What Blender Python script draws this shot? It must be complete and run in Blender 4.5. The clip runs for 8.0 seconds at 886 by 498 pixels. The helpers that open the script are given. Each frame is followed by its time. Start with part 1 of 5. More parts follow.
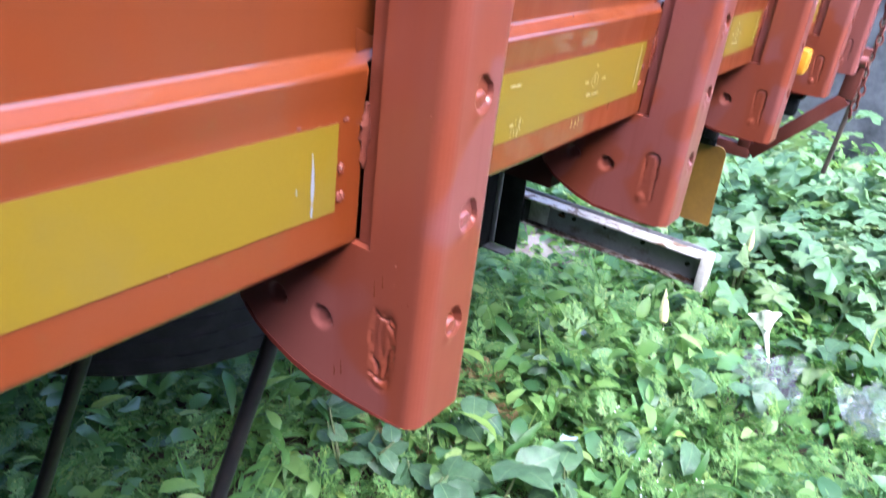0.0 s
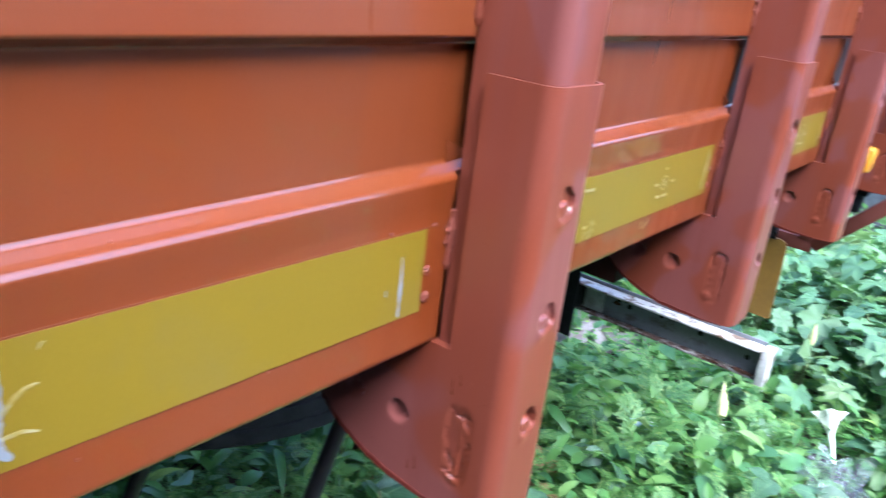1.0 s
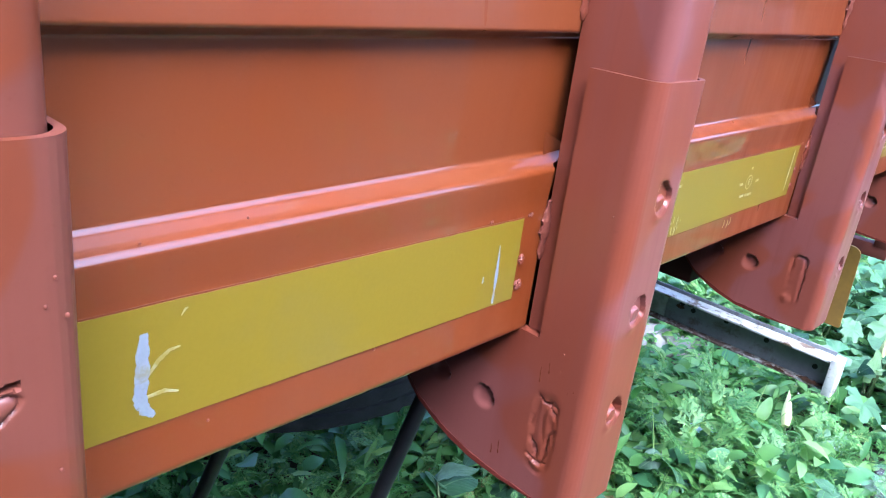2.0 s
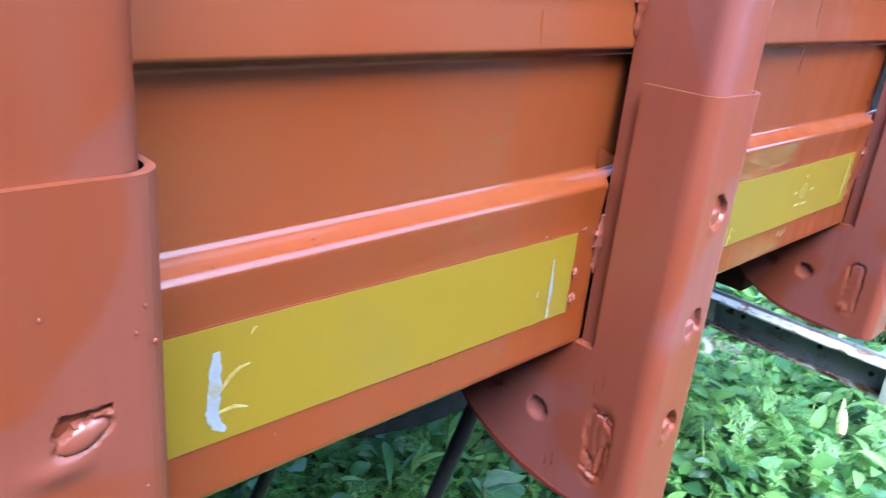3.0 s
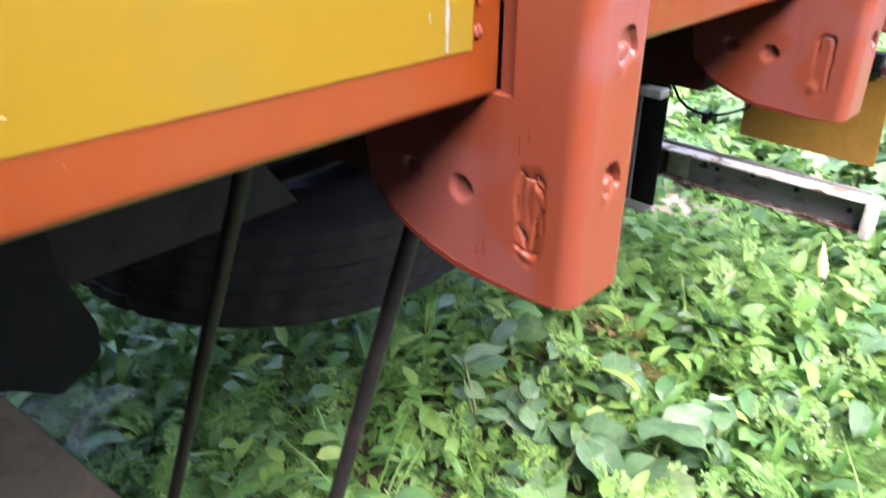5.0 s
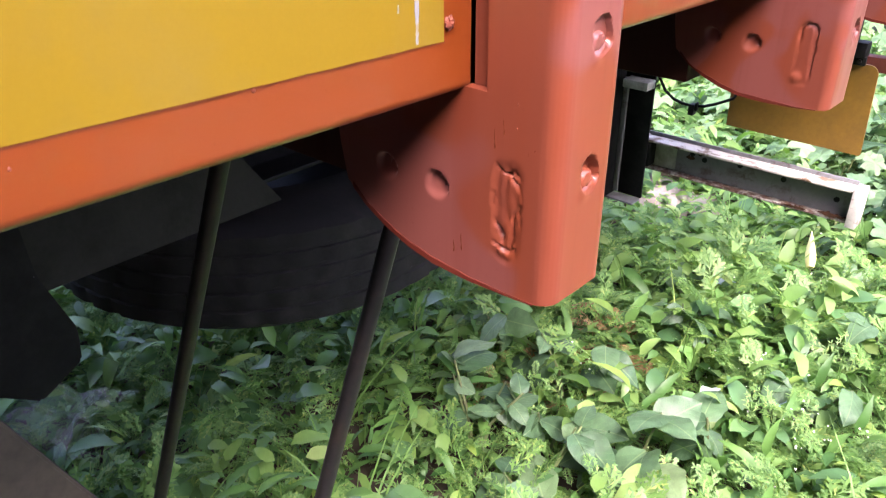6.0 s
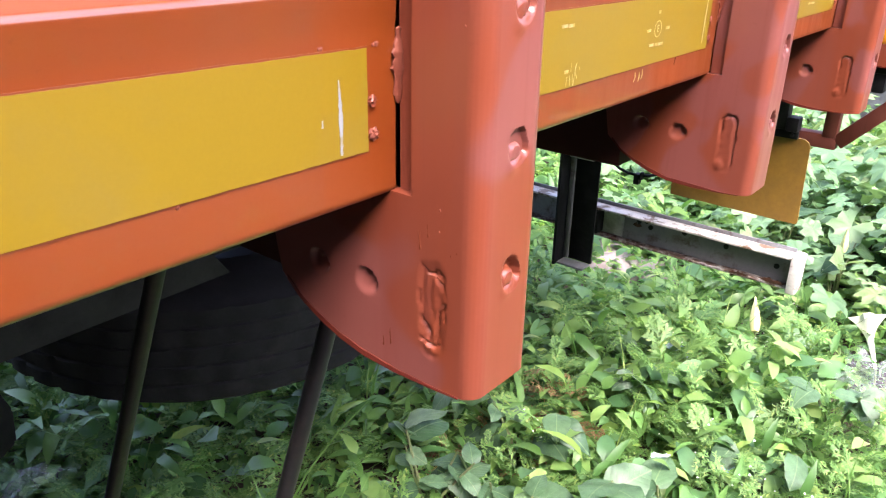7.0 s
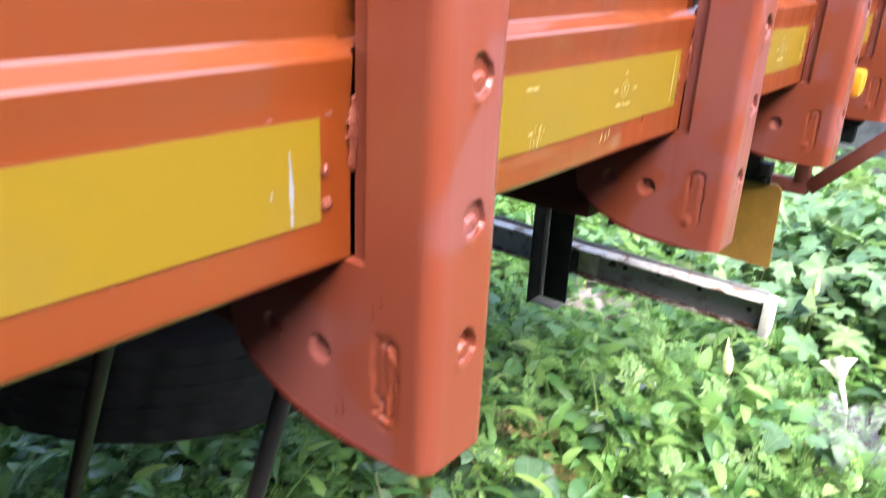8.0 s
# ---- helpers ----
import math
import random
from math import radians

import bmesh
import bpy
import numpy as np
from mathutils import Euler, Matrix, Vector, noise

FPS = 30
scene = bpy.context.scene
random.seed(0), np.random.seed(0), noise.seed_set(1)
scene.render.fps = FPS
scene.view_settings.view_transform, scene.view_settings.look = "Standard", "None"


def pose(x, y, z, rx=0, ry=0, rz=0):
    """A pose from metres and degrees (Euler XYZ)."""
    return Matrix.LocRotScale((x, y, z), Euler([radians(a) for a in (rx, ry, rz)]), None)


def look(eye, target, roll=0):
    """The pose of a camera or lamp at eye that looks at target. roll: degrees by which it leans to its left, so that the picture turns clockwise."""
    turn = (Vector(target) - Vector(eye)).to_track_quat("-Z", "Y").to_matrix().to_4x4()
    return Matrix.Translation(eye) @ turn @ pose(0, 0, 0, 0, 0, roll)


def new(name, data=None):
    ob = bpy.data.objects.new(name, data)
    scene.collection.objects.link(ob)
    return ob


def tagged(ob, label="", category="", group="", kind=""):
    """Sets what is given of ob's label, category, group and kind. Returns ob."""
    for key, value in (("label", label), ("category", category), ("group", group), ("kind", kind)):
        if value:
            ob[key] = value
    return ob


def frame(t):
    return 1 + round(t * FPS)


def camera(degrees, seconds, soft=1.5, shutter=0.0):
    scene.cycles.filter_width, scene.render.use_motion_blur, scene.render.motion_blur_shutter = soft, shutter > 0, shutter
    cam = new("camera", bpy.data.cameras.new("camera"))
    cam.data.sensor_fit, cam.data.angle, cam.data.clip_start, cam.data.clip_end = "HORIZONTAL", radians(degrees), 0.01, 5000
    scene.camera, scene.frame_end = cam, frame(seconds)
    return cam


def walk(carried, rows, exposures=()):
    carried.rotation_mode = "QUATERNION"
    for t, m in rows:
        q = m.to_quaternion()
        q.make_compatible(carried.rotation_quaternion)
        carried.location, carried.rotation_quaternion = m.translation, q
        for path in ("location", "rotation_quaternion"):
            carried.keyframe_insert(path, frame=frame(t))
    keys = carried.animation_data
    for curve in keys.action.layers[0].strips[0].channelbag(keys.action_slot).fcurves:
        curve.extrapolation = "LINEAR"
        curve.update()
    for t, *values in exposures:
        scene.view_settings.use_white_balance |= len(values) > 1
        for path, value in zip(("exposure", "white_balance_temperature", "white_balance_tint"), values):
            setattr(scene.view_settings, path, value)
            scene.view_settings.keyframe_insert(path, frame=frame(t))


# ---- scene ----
cam = camera(59.8, 8.0, 1.1, 0.55)
PATH = [
    (0, (0.2815, -0.3115, 1.1911), (-0.6656, 1.2157, 0.3131), 7.11),
    (0.5, (0.2741, -0.3211, 1.2034), (-0.7466, 1.2244, 0.4487), 7.40),
    (1, (0.2699, -0.3332, 1.2092), (-0.8431, 1.1705, 0.5021), 7.07),
    (1.2, (0.2670, -0.3453, 1.2067), (-0.9083, 1.0959, 0.4707), 6.41),
    (2.3, (0.2600, -0.3626, 1.2057), (-0.9604, 1.0497, 0.4873), 7.47),
    (2.5, (0.2593, -0.3612, 1.2068), (-0.9497, 1.0655, 0.4974), 8.02),
    (3, (0.2580, -0.3712, 1.2138), (-1.0399, 0.9636, 0.4832), 5.77),
    (3.5, (0.2538, -0.3682, 1.2095), (-1.0655, 0.9099, 0.4185), 3.82),
    (4, (0.2533, -0.3352, 1.1638), (-1.0821, 0.9000, 0.3326), 2.12),
    (4.5, (0.2606, -0.3130, 1.1207), (-1.0055, 0.9816, 0.2714), -0.13),
    (5, (0.2667, -0.3010, 1.0977), (-0.9239, 1.0055, 0.1621), 0.50),
    (5.2, (0.2653, -0.2961, 1.0901), (-0.8808, 1.0183, 0.1109), 1.15),
    (6.3, (0.2682, -0.2874, 1.0995), (-0.9048, 1.0526, 0.1894), -0.37),
    (6.5, (0.2736, -0.2870, 1.1096), (-0.8956, 1.0939, 0.2576), 0.11),
    (7, (0.2838, -0.2793, 1.1211), (-0.8495, 1.1578, 0.3146), 1.14),
    (7.5, (0.2855, -0.2790, 1.1165), (-0.8327, 1.1491, 0.2739), 0.97),
    (8, (0.2819, -0.2560, 1.1391), (-0.8286, 1.2363, 0.4044), 2.78),
]
# Height of the truck's datum above the soil.
B = 0.275
Matrix_up = Matrix.Translation((0, 0, B))
WALK = [(t, Matrix_up @ look(eye, target, roll)) for t, eye, target, roll in PATH]
LOOKS = [
    (0.0, 3.41, 5300, 24),
    (0.5, 3.36, 5450, 20),
    (1.0, 3.27, 4950, 14),
    (2.5, 3.50, 4700, 12),
    (3.0, 3.56, 4770, 7),
    (3.5, 3.56, 4720, 7),
    (4.0, 3.65, 4400, 15),
    (4.5, 3.78, 5350, 19),
    (5.0, 3.80, 6350, 24),
    (6.5, 3.62, 6450, 33),
    (7.0, 3.64, 6350, 26),
    (8.0, 3.65, 6200, 19),
]
walk(cam, WALK, LOOKS)

# ---- light ----
world = bpy.data.worlds.new("sky")
scene.world = world
world.use_nodes = True
sky = world.node_tree.nodes.new("ShaderNodeTexSky")
sky.sky_type = "NISHITA"
sky.sun_disc = False
sky.sun_elevation = radians(54)
sky.sun_rotation = radians(115)
sky.air_density, sky.dust_density, sky.ozone_density = 1.0, 4.5, 1.0
back = world.node_tree.nodes["Background"]
world.node_tree.links.new(sky.outputs[0], back.inputs[0])
back.inputs[1].default_value = 0.12
sun_data = bpy.data.lights.new("sun", "SUN")
sun_data.energy, sun_data.angle, sun_data.color = 0.95, radians(34), (1.0, 0.98, 0.95)
sun = new("sun", sun_data)
sun.matrix_world = look((4.2, -2.1, 6.6), (0, 0, 0))


# ---- materials ----
def mat(name, rough=0.5, metal=0.0, spec=0.5, coat=0.0):
    m = bpy.data.materials.new(name)
    m.use_nodes = True
    p = m.node_tree.nodes["Principled BSDF"]
    p.inputs["Roughness"].default_value = rough
    p.inputs["Metallic"].default_value = metal
    p.inputs["Specular IOR Level"].default_value = spec
    p.inputs["Coat Weight"].default_value = coat
    p.inputs["Coat Roughness"].default_value = 0.02
    return m, m.node_tree.nodes, m.node_tree.links, p


def coords(nodes, links, scale=(1, 1, 1), shuffle=True):
    tc = nodes.new("ShaderNodeTexCoord")
    mp = nodes.new("ShaderNodeMapping")
    mp.inputs["Scale"].default_value = scale
    links.new(tc.outputs["Object"], mp.inputs["Vector"])
    if shuffle:
        info = nodes.new("ShaderNodeObjectInfo")
        mul = nodes.new("ShaderNodeMath")
        mul.operation, mul.inputs[1].default_value = "MULTIPLY", 13.7
        links.new(info.outputs["Random"], mul.inputs[0])
        links.new(mul.outputs[0], mp.inputs["Location"])
    return mp.outputs["Vector"]


def noise_tex(nodes, links, vec, scale, detail=4.0, rough=0.55, distort=0.0):
    n = nodes.new("ShaderNodeTexNoise")
    n.inputs["Scale"].default_value = scale
    n.inputs["Detail"].default_value = detail
    n.inputs["Roughness"].default_value = rough
    n.inputs["Distortion"].default_value = distort
    links.new(vec, n.inputs["Vector"])
    return n.outputs["Fac"]


def ramp(nodes, links, fac, stops):
    r = nodes.new("ShaderNodeValToRGB")
    while len(r.color_ramp.elements) < len(stops):
        r.color_ramp.elements.new(0.5)
    for e, (pos, col) in zip(r.color_ramp.elements, stops):
        e.position = pos
        e.color = (*col, 1) if len(col) == 3 else col
    links.new(fac, r.inputs[0])
    return r.outputs[0]


def mix(nodes, links, fac, a, b, blend="MIX"):
    m = nodes.new("ShaderNodeMix")
    m.data_type, m.blend_type = "RGBA", blend
    for sock, v in ((m.inputs[0], fac), (m.inputs[6], a), (m.inputs[7], b)):
        if isinstance(v, (int, float)):
            sock.default_value = v
        elif isinstance(v, tuple):
            sock.default_value = (*v, 1)
        else:
            links.new(v, sock)
    return m.outputs[2]


def bump(nodes, links, p, height, strength, dist):
    b = nodes.new("ShaderNodeBump")
    b.inputs["Strength"].default_value = strength
    b.inputs["Distance"].default_value = dist
    links.new(height, b.inputs["Height"])
    links.new(b.outputs[0], p.inputs["Normal"])


def paint(name, base, faded, dark, lo, hi, rough, coat, drips=1.0, coat_rough=0.02):
    """Brushed-on enamel: a base colour, faded patches with soft edges, runs and dust."""
    m, nodes, links, p = mat(name, rough, 0.0, 0.15, coat)
    p.inputs["Coat Roughness"].default_value = coat_rough
    p.inputs["Coat IOR"].default_value = 1.75
    v = coords(nodes, links)
    patch = noise_tex(nodes, links, v, 9.0, 2.0, 0.5, 0.6)
    col = mix(nodes, links, ramp(nodes, links, patch, [(lo, (0, 0, 0)), (hi, (1, 1, 1))]), base, faded)
    runs = noise_tex(nodes, links, coords(nodes, links, (60, 60, 5)), 1.0, 3.0)
    col = mix(nodes, links, ramp(nodes, links, runs, [(0.56, (0, 0, 0)), (0.72, (0.35 * drips,) * 3)]), col, dark)
    sweep = noise_tex(nodes, links, coords(nodes, links, (26, 26, 3.0)), 1.0, 4.0, 0.6, 0.4)
    col = mix(nodes, links, ramp(nodes, links, sweep, [(0.40, (0, 0, 0)), (0.68, (0.55 * drips,) * 3)]), col, faded)
    rain = noise_tex(nodes, links, coords(nodes, links, (170, 170, 4.0)), 1.0, 3.0, 0.6)
    col = mix(nodes, links, ramp(nodes, links, rain, [(0.58, (0, 0, 0)), (0.75, (0.30 * drips,) * 3)]), col, dark)
    dust = noise_tex(nodes, links, v, 240.0, 3.0, 0.6)
    col = mix(nodes, links, ramp(nodes, links, dust, [(0.66, (0, 0, 0)), (0.8, (0.4,) * 3)]), col, dark)
    links.new(col, p.inputs["Base Color"])
    peel = noise_tex(nodes, links, v, 75.0, 4.0, 0.55)
    rr = ramp(nodes, links, sweep, [(0.3, (rough * 0.75,) * 3), (0.7, (min(1, rough * 1.35),) * 3)])
    links.new(rr, p.inputs["Roughness"])
    bump(nodes, links, p, peel, 0.12, 0.001)
    return m


ORANGE = paint("orange_enamel", (0.1200, 0.0250, 0.0046), (0.1180, 0.0280, 0.0070), (0.0880, 0.0165, 0.0040), 0.42, 0.6, 0.36, 0.70, 0.25)
PINKISH = paint("faded_orange_enamel", (0.1370, 0.0302, 0.0120), (0.1420, 0.0430, 0.0330), (0.1000, 0.0178, 0.0092), 0.51, 0.55, 0.47, 0.45, 0.8, 0.30)
# First post's patchy orange; its darker tone stands for shade falling on that post.
SHADED_PATCHED = paint("shaded_patched_enamel", (0.1080, 0.0228, 0.0064), (0.1080, 0.0295, 0.0165), (0.0880, 0.0170, 0.0058), 0.52, 0.54, 0.48, 0.22, 0.5, 0.25)
CRUST = paint("crusted_paint", (0.1150, 0.0260, 0.0115), (0.1250, 0.0360, 0.0220), (0.0700, 0.0140, 0.0070), 0.45, 0.6, 0.55, 0.10, 0.6, 0.3)
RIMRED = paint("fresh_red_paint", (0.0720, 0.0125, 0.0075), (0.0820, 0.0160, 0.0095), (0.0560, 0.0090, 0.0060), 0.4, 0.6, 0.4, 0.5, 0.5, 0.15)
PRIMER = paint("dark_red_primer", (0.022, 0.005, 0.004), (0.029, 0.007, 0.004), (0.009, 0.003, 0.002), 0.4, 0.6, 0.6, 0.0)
EDGE = paint("brushed_paint_edge", (0.088, 0.019, 0.0065), (0.105, 0.026, 0.009), (0.06, 0.014, 0.006), 0.4, 0.6, 0.5, 0.2)
RUSTRED = paint("red_oxide_paint", (0.0768, 0.0192, 0.0115), (0.0960, 0.0288, 0.0192), (0.0346, 0.0096, 0.0069), 0.4, 0.6, 0.55, 0.0)


def worn(name, base, other, lo, hi, scale, rough=0.6, spec=0.4, metal=0.0, bscale=90.0, bstr=0.25, grain=0.25):
    m, nodes, links, p = mat(name, rough, metal, spec)
    v = coords(nodes, links)
    fac = noise_tex(nodes, links, v, scale, 6.0, 0.65, 0.3)
    col = mix(nodes, links, ramp(nodes, links, fac, [(lo, (0, 0, 0)), (hi, (1, 1, 1))]), base, other)
    fine = noise_tex(nodes, links, v, bscale, 4.0, 0.6)
    col = mix(nodes, links, grain, col, ramp(nodes, links, fine, [(0.3, (0.3,) * 3), (0.7, (1, 1, 1))]), "MULTIPLY")
    links.new(col, p.inputs["Base Color"])
    bump(nodes, links, p, fine, bstr, 0.002)
    return m


TAPE = worn("yellow_reflective_sheet", (0.1350, 0.0895, 0.0036), (0.1290, 0.0920, 0.0130), 0.45, 0.72, 9.0, 0.46, 0.20, 0.0, 400.0, 0.03, 0.05)
gloss = TAPE.node_tree.nodes["Principled BSDF"].inputs
gloss["Coat Weight"].default_value, gloss["Coat Roughness"].default_value = 0.32, 0.16
MARKING = worn("white_scuffed_film", (0.1750, 0.1860, 0.1940), (0.1500, 0.1350, 0.0850), 0.48, 0.62, 90.0, 0.5)
FAINT = worn("faint_print", (0.2650, 0.2252, 0.0994), (0.2119, 0.1524, 0.0264), 0.45, 0.6, 120.0, 0.5)
WHITE = worn("chipped_white_paint", (0.46, 0.45, 0.41), (0.13, 0.085, 0.05), 0.53, 0.62, 22.0, 0.6)
CHIPPED = worn("rusting_white_paint", (0.27, 0.26, 0.235), (0.065, 0.036, 0.022), 0.38, 0.54, 34.0, 0.75, 0.3, 0.0, 160.0, 0.4)
GREYWEB = worn("grey_steel", (0.140, 0.145, 0.148), (0.060, 0.045, 0.034), 0.54, 0.66, 16.0, 0.5)
BLACK = worn("black_chassis_paint", (0.0044, 0.0050, 0.0055), (0.0116, 0.0116, 0.0121), 0.45, 0.7, 20.0, 0.6, 0.15)
GREYPLATE = worn("grey_primer", (0.0240, 0.0240, 0.0205), (0.0150, 0.0145, 0.0125), 0.45, 0.65, 14.0, 0.8, 0.12)
RUBBER = worn("tyre_rubber", (0.0150, 0.0147, 0.0144), (0.0260, 0.0245, 0.0225), 0.5, 0.7, 10.0, 0.75, 0.2)
RODMAT = worn("dull_iron", (0.0112, 0.0112, 0.0117), (0.0203, 0.0169, 0.0135), 0.5, 0.65, 25.0, 0.5, 0.3, 0.0)
FLAP = worn("ochre_board", (0.200, 0.110, 0.014), (0.165, 0.092, 0.016), 0.42, 0.68, 9.0, 0.5)
AMBER = worn("amber_plastic", (0.4400, 0.1650, 0.0055), (0.4125, 0.1980, 0.0165), 0.4, 0.6, 40.0, 0.25)
TIMBER = worn("weathered_timber", (0.0720, 0.0600, 0.0420), (0.0480, 0.0390, 0.0270), 0.4, 0.6, 18.0, 0.8)
SOIL = worn("dark_soil", (0.045, 0.032, 0.022), (0.09, 0.07, 0.05), 0.4, 0.65, 7.0, 0.95, 0.2, 0.0, 60.0, 0.8)
# Kept dark so that the unseen walls bounce little light.
LIGHT_BLOCK = worn("light_block_stone", (0.045, 0.050, 0.040), (0.085, 0.088, 0.075), 0.4, 0.62, 3.0, 0.9, 0.2, 0.0, 25.0, 0.6)
ROCK = worn("grey_rock", (0.045, 0.047, 0.048), (0.130, 0.133, 0.132), 0.36, 0.62, 3.6, 0.6, 0.4, 0.0, 22.0, 0.9, 0.5)
GREYPATCH = worn("grey_white_patch", (0.36, 0.36, 0.33), (0.22, 0.22, 0.20), 0.45, 0.66, 22.0, 0.6)
RUSTY = worn("flaking_rust", (0.075, 0.030, 0.014), (0.030, 0.014, 0.009), 0.4, 0.6, 60.0, 0.9, 0.2, 0.0, 300.0, 0.6)
CONCRETE = worn("pale_rubble", (0.240, 0.222, 0.205), (0.165, 0.120, 0.095), 0.5, 0.7, 10.0, 0.9)
SCRAP = worn("blue_plastic_scrap", (0.22, 0.38, 0.52), (0.45, 0.55, 0.62), 0.45, 0.6, 18.0, 0.35)


def foil(name):
    """Clear thin film: mostly see-through, milky along its creases, with sharp glints."""
    m, nodes, links, p = mat(name, 0.14, 0.0, 0.5)
    v = coords(nodes, links)
    p.inputs["Base Color"].default_value = (0.62, 0.68, 0.67, 1)
    crease = noise_tex(nodes, links, v, 28.0, 5.0, 0.65, 2.2)
    clear = nodes.new("ShaderNodeBsdfTransparent")
    clear.inputs["Color"].default_value = (0.93, 0.97, 0.95, 1)
    sh = nodes.new("ShaderNodeMixShader")
    links.new(ramp(nodes, links, crease, [(0.36, (0.22,) * 3), (0.44, (0.04,) * 3), (0.58, (0.04,) * 3), (0.68, (0.25,) * 3)]), sh.inputs[0])
    links.new(clear.outputs[0], sh.inputs[1])
    links.new(p.outputs[0], sh.inputs[2])
    links.new(sh.outputs[0], nodes["Material Output"].inputs[0])
    bump(nodes, links, p, crease, 0.6, 0.012)
    return m


FOIL = foil("clear_crumpled_plastic")


def leaf_mat(name, dark, light, pale, gloss=0.42, through_light=0.45, veined=False):
    """Leaves that differ one by one, with some light coming through."""
    m, nodes, links, p = mat(name, gloss, 0.0, 0.42)
    pick = nodes.new("ShaderNodeObjectInfo").outputs["Random"] if veined else nodes.new("ShaderNodeNewGeometry").outputs["Random Per Island"]
    col = ramp(nodes, links, pick, [(0.0, dark), (0.5, light), (0.84, light), (1.0, pale)])
    v = coords(nodes, links, (1, 1, 1), False)
    fine = noise_tex(nodes, links, v, 55.0, 3.0)
    col = mix(nodes, links, 0.35, col, ramp(nodes, links, fine, [(0.3, (0.7,) * 3), (0.7, (1, 1, 1))]), "MULTIPLY")
    if veined:
        # Side veins slanting off a pale midrib, and darker blotches.
        xyz = nodes.new("ShaderNodeSeparateXYZ")
        links.new(v, xyz.inputs[0])

        def calc(op, a, b=0.0):
            n = nodes.new("ShaderNodeMath")
            n.operation = op
            for sock, val in zip(n.inputs, (a, b)):
                if isinstance(val, float):
                    sock.default_value = val
                else:
                    links.new(val, sock)
            return n.outputs[0]

        off = calc("ABSOLUTE", xyz.outputs[1])
        along = calc("SUBTRACT", xyz.outputs[0], calc("MULTIPLY", off, 0.9))
        side = calc("ABSOLUTE", calc("SINE", calc("MULTIPLY", along, 22.0)))
        col = mix(nodes, links, ramp(nodes, links, side, [(0.0, (0.45,) * 3), (0.10, (0, 0, 0))]), col, pale)
        col = mix(nodes, links, ramp(nodes, links, off, [(0.006, (0.7,) * 3), (0.018, (0, 0, 0))]), col, pale)
        blotch = noise_tex(nodes, links, v, 5.0, 4.0, 0.6)
        col = mix(nodes, links, 0.6, col, ramp(nodes, links, blotch, [(0.35, (0.55,) * 3), (0.65, (1, 1, 1))]), "MULTIPLY")
        fine = calc("ADD", fine, calc("MULTIPLY", side, 0.8))
    links.new(col, p.inputs["Base Color"])
    t = nodes.new("ShaderNodeBsdfTranslucent")
    links.new(mix(nodes, links, 1.0, col, (0.95, 1.0, 0.60), "MULTIPLY"), t.inputs["Color"])
    sh = nodes.new("ShaderNodeMixShader")
    sh.inputs[0].default_value = through_light
    links.new(p.outputs[0], sh.inputs[1])
    links.new(t.outputs[0], sh.inputs[2])
    links.new(sh.outputs[0], nodes["Material Output"].inputs[0])
    bump(nodes, links, p, fine, 0.2, 0.003)
    return m


LEAF_BROAD = leaf_mat("broad_leaf", (0.0572, 0.1500, 0.0542), (0.1188, 0.2600, 0.0903), (0.2090, 0.3650, 0.1072), 0.38)
LEAF_FERN = leaf_mat("ferny_leaf", (0.0814, 0.1980, 0.0496), (0.1650, 0.3200, 0.0858), (0.3025, 0.4100, 0.1129), 0.5)
LEAF_SMALL = leaf_mat("small_leaf", (0.0450, 0.1339, 0.0327), (0.1132, 0.2550, 0.0576), (0.2607, 0.3938, 0.0823), 0.45)
LEAF_BRIGHT = leaf_mat("yellow_green_leaf", (0.0880, 0.2000, 0.0451), (0.1760, 0.3200, 0.0813), (0.2970, 0.4200, 0.1411), 0.42)
LEAF_PALE = leaf_mat("pale_lobed_leaf", (0.0935, 0.2000, 0.0903), (0.1760, 0.2950, 0.1332), (0.2530, 0.3450, 0.1411), 0.42)
GRASS = leaf_mat("grass_blade", (0.0779, 0.1787, 0.0418), (0.1538, 0.3092, 0.0735), (0.3036, 0.3959, 0.1192), 0.5)
LEAF_LARGE = leaf_mat("large_leaf", (0.0583, 0.1320, 0.0614), (0.0990, 0.1950, 0.0915), (0.1760, 0.2700, 0.1227), 0.42, 0.35, True)
STEM = worn("green_stem", (0.10, 0.16, 0.05), (0.13, 0.12, 0.06), 0.4, 0.7, 30.0, 0.6)
PETAL = worn("white_petal", (0.80, 0.80, 0.74), (0.70, 0.74, 0.55), 0.4, 0.7, 20.0, 0.6)
BUD = worn("yellow_green_bud", (0.55, 0.55, 0.22), (0.45, 0.50, 0.20), 0.4, 0.7, 20.0, 0.6)


# ---- mesh helpers ----
def empty(name, loc=(0, 0, 0)):
    ob = new(name)
    ob.location = loc
    ob.empty_display_size = 0.2
    return ob


def mesh_of(name, bm, material, smooth=True):
    me = bpy.data.meshes.new(name)
    bm.to_mesh(me)
    bm.free()
    me.materials.append(material)
    if smooth:
        me.polygons.foreach_set("use_smooth", [True] * len(me.polygons))
        me.set_sharp_from_angle(angle=radians(38))
    return me


def part(name, bm, material, parent=None, label="", smooth=True):
    me = bm if isinstance(bm, bpy.types.Mesh) else mesh_of(name, bm, material, smooth)
    ob = new(name, me)
    ob.parent = parent
    if label:
        ob["label"] = label
    return ob


